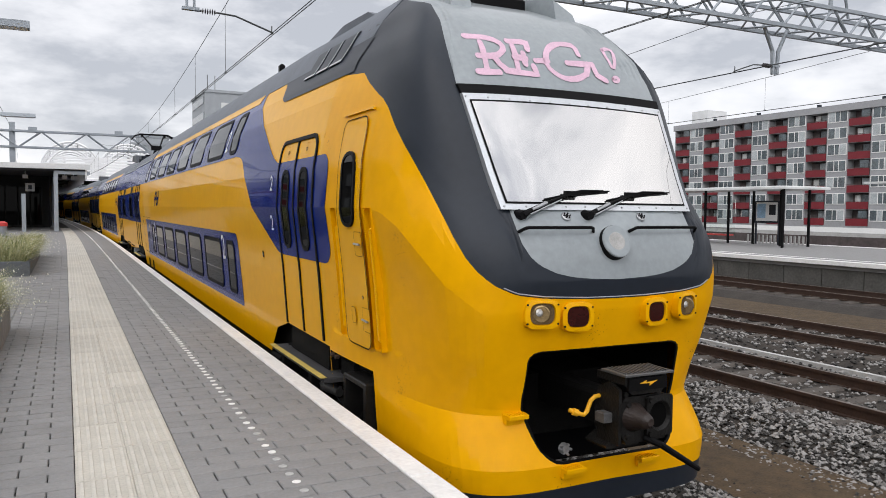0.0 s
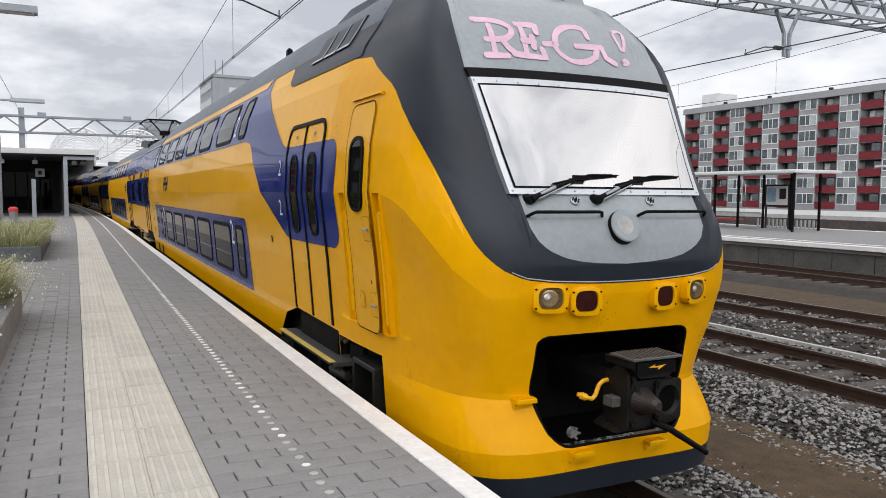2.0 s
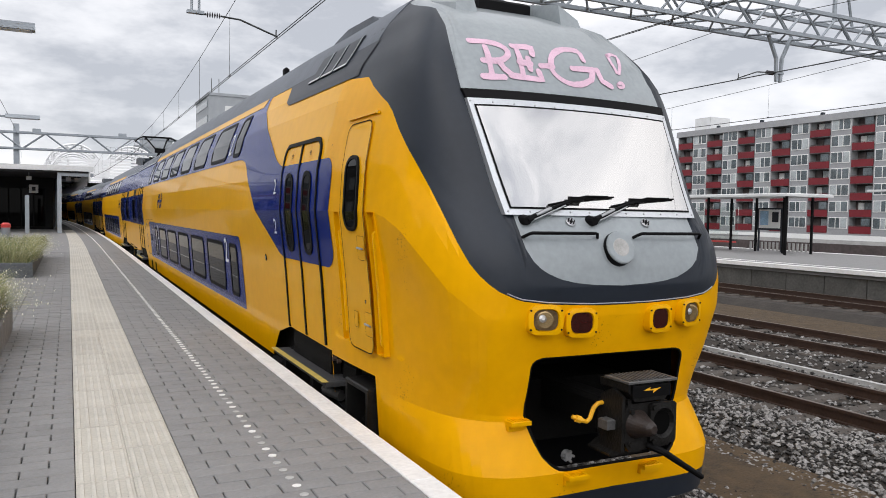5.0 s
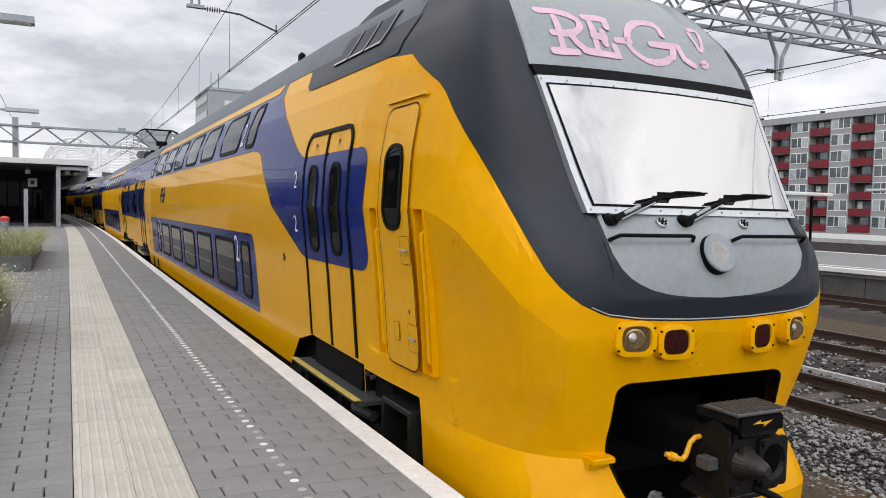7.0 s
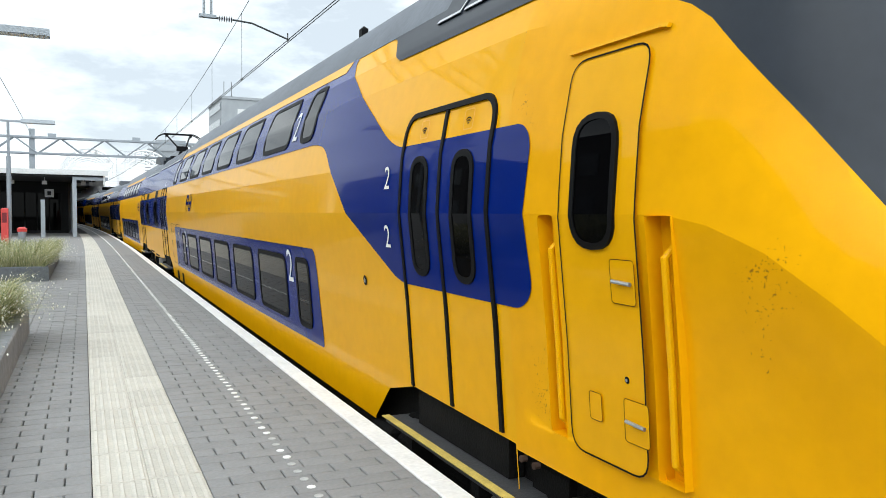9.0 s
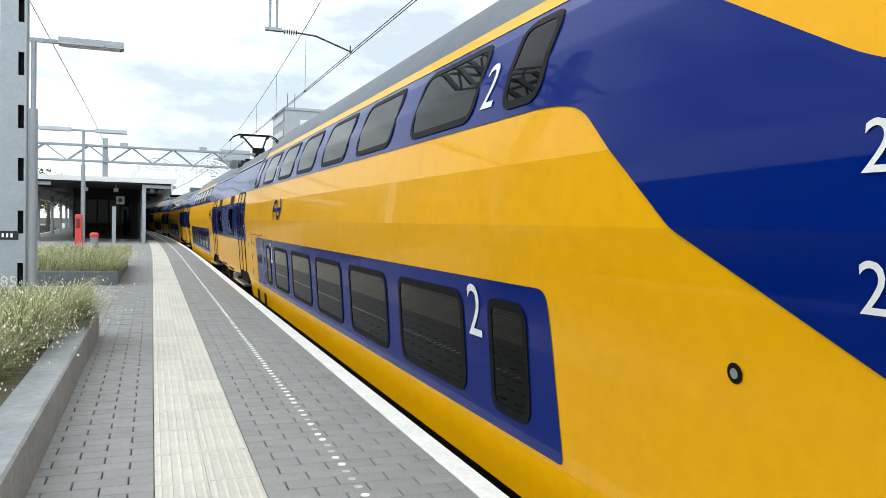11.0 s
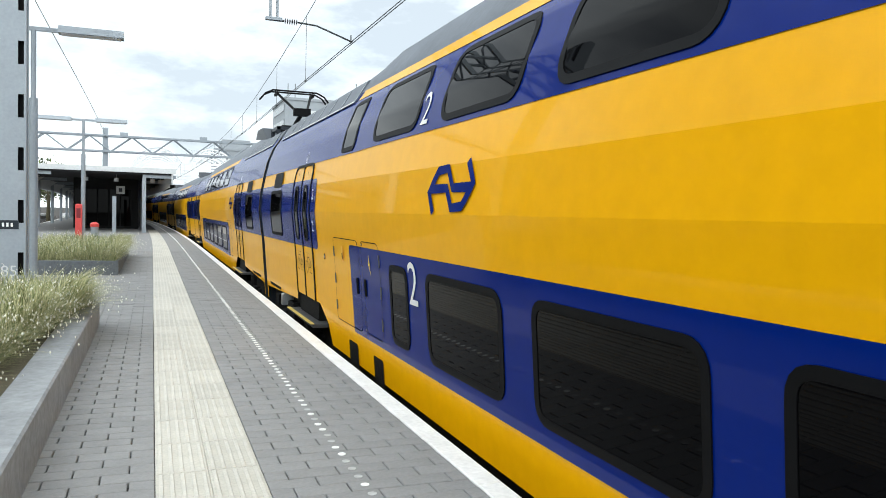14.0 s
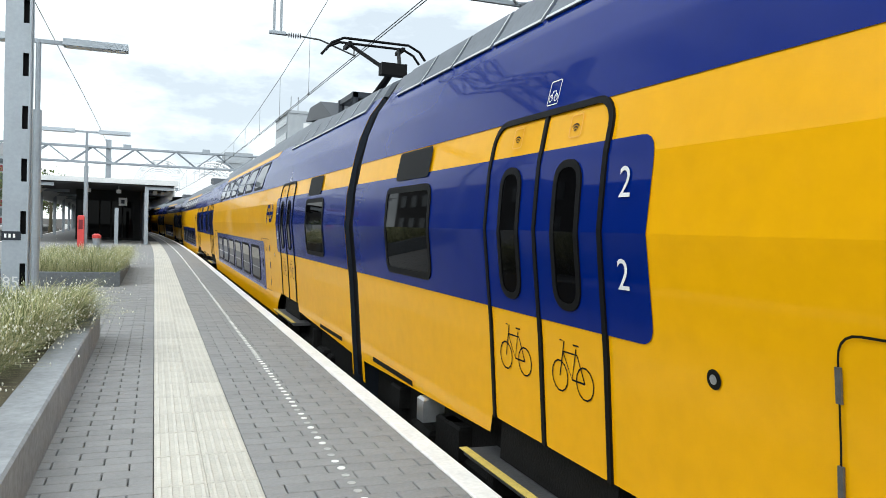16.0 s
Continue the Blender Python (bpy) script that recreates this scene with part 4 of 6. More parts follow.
def cut_poly(me, poly, axis, keep):
    """Cuts a polygon through the faces that keep() picks; axis is the one looked along."""
    bm = bmesh.new()
    bm.from_mesh(me)
    ia, ib = [k for k in range(3) if k != axis]
    n = len(poly)
    cx, cy = sum(p[0] for p in poly) / n, sum(p[1] for p in poly) / n
    rad = max(math.hypot(p[0] - cx, p[1] - cy) for p in poly) + 0.5
    for i in range(n):
        (a0, b0), (a1, b1) = poly[i], poly[(i + 1) % n]
        co, no = [0, 0, 0], [0, 0, 0]
        co[ia], co[ib] = a0, b0
        no[ia], no[ib] = b1 - b0, a0 - a1
        fs = [f for f in bm.faces if keep(f.calc_center_median()) and math.hypot(f.calc_center_median()[ia] - cx, f.calc_center_median()[ib] - cy) < rad + 30 * (axis == 0)]
        geom = list({e for f in fs for e in f.edges} | {v for f in fs for v in f.verts}) + fs
        bmesh.ops.bisect_plane(bm, geom=geom, plane_co=co, plane_no=no)
    dead = []
    for f in bm.faces:
        c = f.calc_center_median()
        if keep(c) and inside(poly, c[ia], c[ib]):
            dead.append(f)
    bmesh.ops.delete(bm, geom=dead, context="FACES")
    bmesh.ops.triangulate(bm, faces=[f for f in bm.faces if len(f.verts) > 4])
    bm.to_mesh(me)
    bm.free()
    return me


def round_poly(pts, r, k=5):
    """A polygon with its corners rounded by radius r (or a radius for each)."""
    out, n = [], len(pts)
    for i in range(n):
        p, a, b = Vector(pts[i]), Vector(pts[i - 1]), Vector(pts[(i + 1) % n])
        ri = r[i] if isinstance(r, (list, tuple)) else r
        if ri <= 0:
            out.append(tuple(p))
            continue
        da, db = (a - p).normalized(), (b - p).normalized()
        t = min(ri, (a - p).length * 0.49, (b - p).length * 0.49)
        for j in range(k + 1):
            u = j / k
            q = (p + da * t) * (1 - u) ** 2 + p * 2 * u * (1 - u) + (p + db * t) * u * u
            out.append(tuple(q))
    return out


def rrect(y0, y1, z0, z1, r, k=5):
    return round_poly([(y0, z0), (y1, z0), (y1, z1), (y0, z1)], r, k)


def on_side(me, off, side):
    """Bends a flat mesh in the y-z plane on to the side of the body."""
    for v in me.vertices:
        w = half_width(v.co.z)
        slope = (half_width(v.co.z + 0.02) - half_width(v.co.z - 0.02)) / 0.04
        nn = math.hypot(1, slope)
        v.co.x = XC + side * (w + off / nn)
        v.co.z += -off * slope / nn
    return me


def side_panel(name, poly, material, parent, off, side=-1, label="", rim=0.0):
    """A panel on the body side; rim: how deep its edge reaches back."""
    bm = bmesh.new()
    vs = [bm.verts.new((0, y, z)) for y, z in poly]
    bm.faces.new(vs)
    zs = [p[1] for p in poly]
    cuts = [z for z in PZ if min(zs) < z < max(zs)] + [z / 10 for z in range(20, 32) if min(zs) < z / 10 < max(zs)]
    for z in sorted(set(cuts)):
        bmesh.ops.bisect_plane(bm, geom=bm.verts[:] + bm.edges[:] + bm.faces[:], plane_co=(0, 0, z), plane_no=(0, 0, 1))
    bmesh.ops.triangulate(bm, faces=[f for f in bm.faces if len(f.verts) > 4])
    me = bpy.data.meshes.new(name)
    bm.to_mesh(me)
    bm.free()
    on_side(me, off, side)
    if rim:
        bm = bmesh.new()
        bm.from_mesh(me)
        e = [x for x in bm.edges if x.is_boundary]
        r = bmesh.ops.extrude_edge_only(bm, edges=e)
        for v in r["geom"]:
            if isinstance(v, bmesh.types.BMVert):
                v.co.x -= side * rim
        bmesh.ops.recalc_face_normals(bm, faces=bm.faces)
        bm.to_mesh(me)
        bm.free()
    me.materials.append(material)
    creased(me)
    return part(name, me, None, parent, label)


def side_band(name, path, width, material, parent, off, side=-1, closed=False, label="", rim=0.0):
    """A strip of even width that follows a path over the body side."""
    pts = []
    n = len(path)
    for i in range(n if closed else n - 1):
        a, b = Vector(path[i]), Vector(path[(i + 1) % n])
        k = max(1, int((b - a).length / 0.12))
        pts += [a.lerp(b, j / k) for j in range(k)]
    if not closed:
        pts.append(Vector(path[-1]))
    N = len(pts)
    v, f = [], []
    for i, p in enumerate(pts):
        a = pts[i - 1] if (i or closed) else p
        b = pts[(i + 1) % N] if (i < N - 1 or closed) else p
        d = (b - a).normalized()
        no = Vector((-d.y, d.x)) * width / 2
        v += [(0, p.x + no.x, p.y + no.y), (0, p.x - no.x, p.y - no.y)]
    for i in range(N if closed else N - 1):
        j = (i + 1) % N
        f.append((2 * i, 2 * i + 1, 2 * j + 1, 2 * j))
    me = bpy.data.meshes.new(name)
    me.from_pydata(v, [], f)
    on_side(me, off, side)
    if rim:
        bm = bmesh.new()
        bm.from_mesh(me)
        r = bmesh.ops.extrude_edge_only(bm, edges=[x for x in bm.edges if x.is_boundary])
        for q in r["geom"]:
            if isinstance(q, bmesh.types.BMVert):
                q.co.x -= side * rim
        bmesh.ops.recalc_face_normals(bm, faces=bm.faces)
        bm.to_mesh(me)
        bm.free()
    me.materials.append(material)
    return part(name, me, None, parent, label)


def numeral(y, z, size, parent, side=-1, text="2", material=None, off=0.012):
    me = glyph_mesh(text, size)
    for v in me.vertices:
        v.co = (0, y + side * v.co.x, z + v.co.y)
    on_side(me, off, side)
    me.materials.clear()
    me.materials.append(material or WHITE)
    return part("numeral", me, None, parent, "white class numeral")


def body_shell(y0, y1, step=1.0):
    """Straight body between two stations, yellow below and blue above, with closed ends."""
    zs = [z for z in PZ if BOTTOM < z < ROOF_Z] + [BOTTOM, 2.25, ROOF_Z, 1.2, 0.6]
    zs = sorted(set(zs))
    b = Build()
    n = int(round((y1 - y0) / step))
    for s in (-1, 1):
        v = [(XC + s * half_width(z), y0 + (y1 - y0) * i / n, z) for i in range(n + 1) for z in zs]
        k = len(zs)
        f = [(i * k + j, (i + 1) * k + j, (i + 1) * k + j + 1, i * k + j + 1) for i in range(n) for j in range(k - 1)]
        b.add(v, f)
    return creased(b.mesh("body", YELLOW))


def roof_shell(stations):
    """Roof lofted through (y, crown height) stations."""
    zs = [ROOF_Z, 3.14, 3.24, 3.33, 3.45, 3.52, 3.58, 3.63, 3.65]
    b = Build()
    v = []
    for y, top in stations:
        zz = [z if z <= 3.24 else 3.24 + (z - 3.24) * (top - 3.24) / 0.41 for z in zs]
        pr = [(XC - half_width(z) - 0.004, zk + 0.002) for z, zk in zip(zs, zz)]
        v += [(x, y, z) for x, z in pr] + [(2 * XC - x, y, z) for x, z in pr[::-1][1:]]
    k = 2 * len(zs) - 1
    n = len(stations)
    b.add(v, [(i * k + j, (i + 1) * k + j, (i + 1) * k + j + 1, i * k + j + 1) for i in range(n - 1) for j in range(k - 1)] + [tuple((n - 1) * k + j for j in range(k)), tuple(range(k))])
    return smooth_shade(b.mesh("roof", ROOF), 25)


def end_wall(y):
    zs = [z for z in PZ if z <= ROOF_Z]
    pr = [(XC - half_width(z) + 0.002, y, z) for z in zs] + [(XC + half_width(z) - 0.002, y, z) for z in zs[::-1]]
    return Build().add(pr, [tuple(range(len(pr)))])


def gap_ring(ya, yb):
    """The dark sleeve between two coaches, a little slimmer than the body."""
    zs = [BOTTOM, 0.3, 0.95, 1.57, 2.22, 2.83, 3.07, 3.24]
    pr = [(XC - half_width(z) + 0.05, z) for z in zs] + [(XC - 0.4, 3.36), (XC + 0.4, 3.36)] + [(XC + half_width(z) - 0.05, z) for z in zs[::-1]]
    return Build().prism(pr, 1, ya, yb)


def window(parent, y0, y1, z0, z1, side, r=0.13, label=""):
    fr = side_band("window", rrect(y0, y1, z0, z1, r), 0.055, BLACK, parent, 0.014, side, True, label or "black rubber-framed window", rim=0.02)
    p = side_panel("pane", rrect(y0 + 0.02, y1 - 0.02, z0 + 0.02, z1 - 0.02, r - 0.01), GLASS, parent, 0.009, side)
    p.parent = fr
    return fr


def passenger_door(parent, ya, yb, side, top=2.24, bot=0.33, bikes=False):
    """Two leaves with black gaskets and slim windows; ya < yb."""
    mid = (ya + yb) / 2
    g = 0.036
    for a, b in ((ya, mid), (mid, yb)):
        leaf = side_panel("door_leaf", rrect(a + 0.02, b - 0.02, bot, top - 0.03, 0.03), YELLOW, parent, 0.004, side)
        side_panel("door_paint", [(a + 0.02, 1.07), (b - 0.02, 1.07), (b - 0.02, 2.02), (a + 0.02, 2.02)], BLUE, leaf, 0.008, side)
        c = (a + b) / 2
        w = side_band("door_window", rrect(c - 0.125, c + 0.125, 1.17, 1.93, 0.12), 0.04, BLACK, leaf, 0.018, side, True, rim=0.015)
        side_panel("pane", rrect(c - 0.115, c + 0.115, 1.18, 1.92, 0.11), GLASS, leaf, 0.013, side)
        side_band("sticker", rrect(c - 0.06, c + 0.06, 2.07, 2.19, 0.02), 0.008, ORANGE, leaf, 0.009, side, True)
        for rr in (0.018, 0.034, 0.05):
            side_band("sticker", [(c + rr * math.cos(t), 2.09 + rr * math.sin(t)) for t in (0.8, 1.2, 1.57, 1.95, 2.35)], 0.008, UNDER, leaf, 0.010, side)
        if bikes:
            for wy in (-0.13, 0.13):
                side_band("bicycle_sign", [(c + wy + 0.085 * math.cos(t), 0.78 + 0.085 * math.sin(t)) for t in (2 * math.pi * k / 14 for k in range(14))], 0.010, UNDER, leaf, 0.008, side, True)
            for path in (((c - 0.13, 0.78), (c - 0.06, 0.92), (c + 0.09, 0.92)), ((c - 0.05, 0.95), (c, 0.78), (c + 0.09, 0.92)), ((c - 0.13, 0.78), (c, 0.78)), ((c + 0.13, 0.78), (c + 0.07, 0.98), (c + 0.12, 0.98)), ((c - 0.08, 0.97), (c - 0.02, 0.97))):
                side_band("bicycle_sign", list(path), 0.010, UNDER, leaf, 0.008, side)
    arc = [(0.15 * (1 - math.cos(q)), 0.15 * (1 - math.sin(q))) for q in (math.pi / 2 * k / 6 for k in range(7))]
    frame_path = [(ya, bot)] + [(ya + u, top - v) for u, v in arc] + [(yb - u, top - v) for u, v in reversed(arc)] + [(yb, bot)]
    side_band("door_gasket", frame_path, g, BLACK, parent, 0.016, side, rim=0.02)
    side_band("door_gasket", [(mid, bot), (mid, top - 0.02)], g, BLACK, parent, 0.016, side, rim=0.02)
    x0 = XC + side * 1.05
    x1 = XC + side * 1.31
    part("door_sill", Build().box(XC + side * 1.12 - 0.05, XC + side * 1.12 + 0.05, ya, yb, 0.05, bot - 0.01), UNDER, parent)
    st = Build().box(min(x0, x1), max(x0, x1), ya - 0.3, yb + 0.3, 0.0, 0.045, bevel=0.01)
    step = part("step_board", st, STEPTOP, parent, "dark folding step with yellow edge")
    part("step_edge", Build().box(x1 - 0.035, x1 + 0.025, ya - 0.3, yb + 0.3, 0.046, 0.052), STEPEDGE, step)
    for y in (ya + 0.15, yb - 0.15):
        part("step_bracket", Build().box(min(x0, x1), max(x0, x1) - 0.1, y - 0.05, y + 0.05, -0.3, -0.001), UNDER, step)


def bogie(parent, yc):
    bg = part("bogie", Build().box(XC - 0.92, XC + 0.92, yc - 0.3, yc + 0.3, -0.4, -0.19), UNDER, parent, "sooty bogie frame, near-black with shade in the colour")
    for s in (-1, 1):
        b = Build()
        b.box(XC + s * 1.02 - 0.09, XC + s * 1.02 + 0.09, yc - 1.7, yc + 1.7, -0.42, -0.18, bevel=0.03)
        for d in (-1.25, 1.25):
            b.box(XC + s * 1.05 - 0.12, XC + s * 1.05 + 0.12, yc + d - 0.2, yc + d + 0.2, -0.5, -0.15, bevel=0.03)
            b.tube([(XC + s * 1.05, yc + d * 0.55, -0.3), (XC + s * 1.05, yc + d * 0.55, 0.05)], 0.11, 10)
        part("side_frame", b, UNDER, bg)
    for d in (-1.25, 1.25):
        for s in (-1, 1):
            x = XC + s * 0.75
            part("wheel", Build().tube([(x - 0.065, yc + d, -0.30), (x + 0.065, yc + d, -0.30)], 0.455, 24), RUST, bg)
        part("axle", Build().tube([(XC - 0.75, yc + d, -0.30), (XC + 0.75, yc + d, -0.30)], 0.08, 10), RUST, bg)


def logo(parent, yc, z, h, side):
    """The operator's two interlocked arrows as plain blue bands."""
    k = h / 0.36
    q = side

    def P(a, b):
        return (yc + q * a * k, z + b * k)
    arm = ((-0.33, -0.185), (-0.44, -0.02), (-0.25, 0.135), (-0.05, 0.145), (0.06, 0.0), (0.41, 0.0))
    side_band("emblem", [P(a, b) for a, b in arm], 0.07 * k, BLUE, parent, 0.011, side)
    side_band("emblem", [P(-a, -b) for a, b in arm], 0.07 * k, BLUE, parent, 0.0115, side)


def hatch(parent, y0, y1, z0, z1, side, hinge_at_end=False):
    """A flush door in the body side: its gap, three hinges and two locks; it carries the paint that runs over it."""
    hp = side_band("hatch", rrect(y0, y1, z0, z1, 0.09), 0.009, UNDER, parent, 0.011, side, True, "flush hatch outlined by a dark gap")
    yh, yl = (y1, y0) if hinge_at_end else (y0, y1)
    for z in (z0 + 0.17, (z0 + z1) / 2, z1 - 0.17):
        side_band("hinge", [(yh, z - 0.06), (yh, z + 0.06)], 0.022, STEELD, hp, 0.016, side, rim=0.01)
    for z in (z0 + 0.03, z1 - 0.03):
        bolt_eye(hp, yl + (0.04 if yl < yh else -0.04), z, side, 0.018)
    ym = yl + (0.10 if yl < yh else -0.10)
    # flat near-black patch painting the dark inside of the latch recess
    side_panel("latch", rrect(ym - 0.045, ym + 0.045, (z0 + z1) / 2 - 0.09, (z0 + z1) / 2 + 0.09, 0.03), VOID, hp, 0.013, side)
    return hp


def bolt_eye(parent, y, z, side, a=0.042):
    side_panel("jacking_eye", [(y + a * math.cos(t), z + a * math.sin(t)) for t in (2 * math.pi * k / 14 for k in range(14))], UNDER, parent, 0.006, side)
    side_panel("jacking_eye", [(y + a * 0.5 * math.cos(t), z + a * 0.5 * math.sin(t)) for t in (2 * math.pi * k / 12 for k in range(12))], STEEL, parent, 0.010, side)


def roof_hatches(parent, y0, y1, n, side, paint=None):
    """Louvred roof panels with riveted pale edges."""
    for k in range(n):
        a, b = y0 + (y1 - y0) * k / n + 0.03, y0 + (y1 - y0) * (k + 1) / n - 0.03
        pn = side_panel("roof_panel", [(a, 2.93), (b, 2.93), (b, 3.23), (a, 3.23)], paint or ROOF, parent, 0.02, side, rim=0.03)
        side_band("rivet_strip", [(a, 2.945), (b, 2.945)], 0.025, SILVER, pn, 0.024, side)
        side_band("rivet_strip", [(a + 0.012, 2.95), (a + 0.012, 3.22)], 0.022, SILVER, pn, 0.024, side)


LOW_WIN = [(11.74, 13.22), (13.66, 15.09), (15.53, 16.98), (17.42, 18.9), (19.37, 20.76)]
UP_WIN = [(11.72, 13.1), (13.72, 15.03), (15.56, 16.9), (17.46, 18.77), (19.27, 20.62), (21.22, 22.6)]


def deck_windows(o, side, mirror=None):
    """The two rows of windows; mirror: a plane at which the row is turned round."""
    def m(a, b):
        return (a, b) if mirror is None else (2 * mirror - b, 2 * mirror - a)
    for a, b in LOW_WIN:
        window(o, *m(a, b), 0.38, 1.07, side)
    for a, b in ((10.75, 11.25), (21.3, 21.78)):
        window(o, *m(a, b), 0.38, 1.07, side, 0.1)
    for a, b in UP_WIN:
        window(o, *m(a, b), 2.32, 2.86, side, 0.16)
    a, b = m(10.72, 11.2)
    window(o, a, b, 2.33, 2.86, side, 0.12)


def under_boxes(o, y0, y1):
    # near-black box that fills the body's lower openings with painted shade
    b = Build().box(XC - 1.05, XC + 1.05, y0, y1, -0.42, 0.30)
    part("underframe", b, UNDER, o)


def dark_slot(o, y0, y1, side, z1=0.12):
    # flat near-black patch painted for the dark inside of a slot
    side_panel("drain_slot", rrect(y0, y1, -0.3, z1, 0.04), UNDER, o, 0.008, side)


def rear_livery(o, side, f):
    """The end of a coach beside the gangway; f maps a station of the leading coach to this one."""
    def P(pts):
        return [(f(a), z) for a, z in pts]
    Y = lambda a, b: tuple(sorted((f(a), f(b))))
    side_panel("paint_field", round_poly(P([(25.08, 1.07), (30.4, 1.07), (30.4, 2.02), (25.08, 2.02), (25.10, 1.57)]), [0.10, 0, 0, 0.12, 0]), BLUE, o, 0.005, side, "dark blue door surround")
    side_panel("paint_field", P([(25.2, 2.245), (30.4, 2.245), (30.4, ROOF_Z), (23.0, ROOF_Z), (23.0, 2.245)]), BLUE, o, 0.005, side)
    a, b = Y(25.47, 26.84)
    passenger_door(o, a, b, side, bikes=True)
    numeral(f(25.28), 1.80, 0.21, o, side)
    numeral(f(25.28), 1.37, 0.21, o, side)
    a, b = Y(27.97, 29.15)
    window(o, a, b, 1.18, 1.90, side, 0.1)
    side_panel("destination_display", rrect(*Y(28.05, 28.92), 1.98, 2.23, 0.05), BLACK, o, 0.014, side)
    side_band("bicycle_sign", rrect(*Y(26.09, 26.21), 2.29, 2.43, 0.01), 0.006, WHITE, o, 0.009, side, True)
    for q in (26.12, 26.18):
        side_band("bicycle_sign", [(f(q) + 0.02 * math.cos(t), 2.33 + 0.02 * math.sin(t)) for t in (2 * math.pi * k / 10 for k in range(10))], 0.006, WHITE, o, 0.009, side, True)
    side_band("bicycle_sign", [(f(26.12), 2.33), (f(26.135), 2.37), (f(26.165), 2.37), (f(26.18), 2.33)], 0.006, WHITE, o, 0.009, side)
    bolt_eye(o, f(24.7), 1.0, side)
    hatch(o, *Y(22.93, 24.1), 0.28, 1.27, side, f(24.1) > f(22.93))
    side_panel("sticker", rrect(*Y(23.62, 23.70), 1.0, 1.18, 0.01), ORANGE, o, 0.012, side)
    side_panel("sticker_mark", rrect(*Y(23.64, 23.68), 1.03, 1.10, 0.005), UNDER, o, 0.015, side)
    for z in (0.3,):
        side_panel("stencil", [(f(29.9), 0.17), (f(28.6), 0.17), (f(28.6), 0.22), (f(29.9), 0.22)], UNDER, o, 0.006, side)


def make_cab_car():
    o = thing("train_coach", (XC, 17.2, -0.76), "yellow and blue double-deck train cab coach with dark nose", "train", "train coaches")
    me = body_shell(YB, 30.4)
    for poly in ([(8.99, -0.5), (8.99, -0.12), (8.6, 0.2), (8.10, 0.32), (6.66, 0.30), (6.66, -0.5)],
                 [(24.3, -0.5), (24.75, 0.12), (25.2, 0.33), (26.9, 0.33), (26.95, 0.20), (30.3, 0.10), (30.3, -0.5)]):
        cut_poly(me, poly, 0, lambda c: True)
    part("body", smooth_shade(me, 7), None, o)
    part("roof", roof_shell([(YB - 0.3, 3.66), (8.1, 3.68), (9.2, 3.72), (14, 3.72), (19, 3.72), (23.6, 3.72), (25.0, 3.46), (28, 3.44), (30.4, 3.44)]), None, o)
    part("end_wall", end_wall(30.39), DARK, o)
    under_boxes(o, 6.0, 30.2)
    bogie(o, 7.6)
    bogie(o, 27.2)

    # nose
    cols = [-90 + 180 * i / 96 for i in range(97)]
    zb1 = lambda a: float(np.interp(a, [0, 10, 17, 24, 31, 35.4, 38.6, 41.3, 43.5, 45.5, 48, 52, 55, 62, 69, 90], [0.97, 0.972, 0.98, 0.99, 1.015, 1.07, 1.14, 1.25, 1.40, 1.62, 1.84, 2.13, 2.36, 2.53, 2.68, 2.76]))
    zb2 = lambda a: float(np.interp(a, [0, 10, 16, 20.6, 24, 26.9, 29, 30.4, 31.2, 33.4, 37.3, 39.1, 43.3, 60, 90], [1.10, 1.11, 1.125, 1.15, 1.185, 1.23, 1.29, 1.37, 1.57, 1.95, 2.41, 2.75, 3.20, 3.46, 3.64]))
    lo_ = lambda a: min(crease_height(a), zb1(a) - 0.03)
    nb = lambda a: float(np.interp(a, [0, 45, 62, 75, 90], [-0.285, -0.30, -0.29, -0.24, BOTTOM]))
    sb_ = lambda a: float(np.interp(a, [0, 40, 62, 75, 90], [-0.45, -0.45, -0.38, -0.27, BOTTOM - 0.01]))
    bands = (("nose_skirt", (sb_, nb), (3,), DARK, "dark grey lower skirt"), ("nose_shell", (nb, lambda a: 0.19, lo_, zb1), (6, 16, 12), NOSE, ""),
             ("nose_band", (zb1, zb2), (16,), DARK, "anthracite band round the cab"), ("nose_hood", (zb2, lambda a: 3.645), (24,), GREY, "light grey front panel and hood"))
    hole = round_poly([(XC - 0.655, 0.26), (XC - 0.645, 0.60), (XC - 0.58, 0.63), (XC + 0.57, 0.63), (XC + 0.645, 0.60), (XC + 0.655, 0.26), (XC + 0.57, -0.04), (XC + 0.46, -0.12), (XC - 0.46, -0.12), (XC - 0.57, -0.04)], 0.05, 2)
    for nm, levels, counts, mt, lb in bands:
        b = Build()
        v = []
        for a in cols:
            zl = [levels[0](abs(a))]
            for lo, hi, n in zip(levels, levels[1:], counts):
                zl += [lo(abs(a)) + (hi(abs(a)) - lo(abs(a))) * (r + 1) / n for r in range(n)]
            v += [nose_point(a, z) for z in zl]
        k = sum(counts) + 1
        b.add(v, [(i * k + j, (i + 1) * k + j, (i + 1) * k + j + 1, i * k + j + 1) for i in range(len(cols) - 1) for j in range(k - 1)])
        me = b.mesh(nm, mt)
        if nm == "nose_shell":
            cut_poly(me, hole, 1, lambda c: c.y < 5.0)
            cut_poly(me, [(5.58, -0.5), (5.58, 0.10), (5.62, 0.27), (6.7, 0.27), (6.7, -0.5)], 0, lambda c: c.y > 5.3)
            for y0, y1 in RECESSES:
                cut_poly(me, rrect(y0, y1, 0.47, 1.565, 0.03, 2), 0, lambda c: 5.2 < c.y < 6.5)
        part(nm, smooth_shade(me, 7 if nm == "nose_shell" else 30), None, o, lb)
    lip = Build()
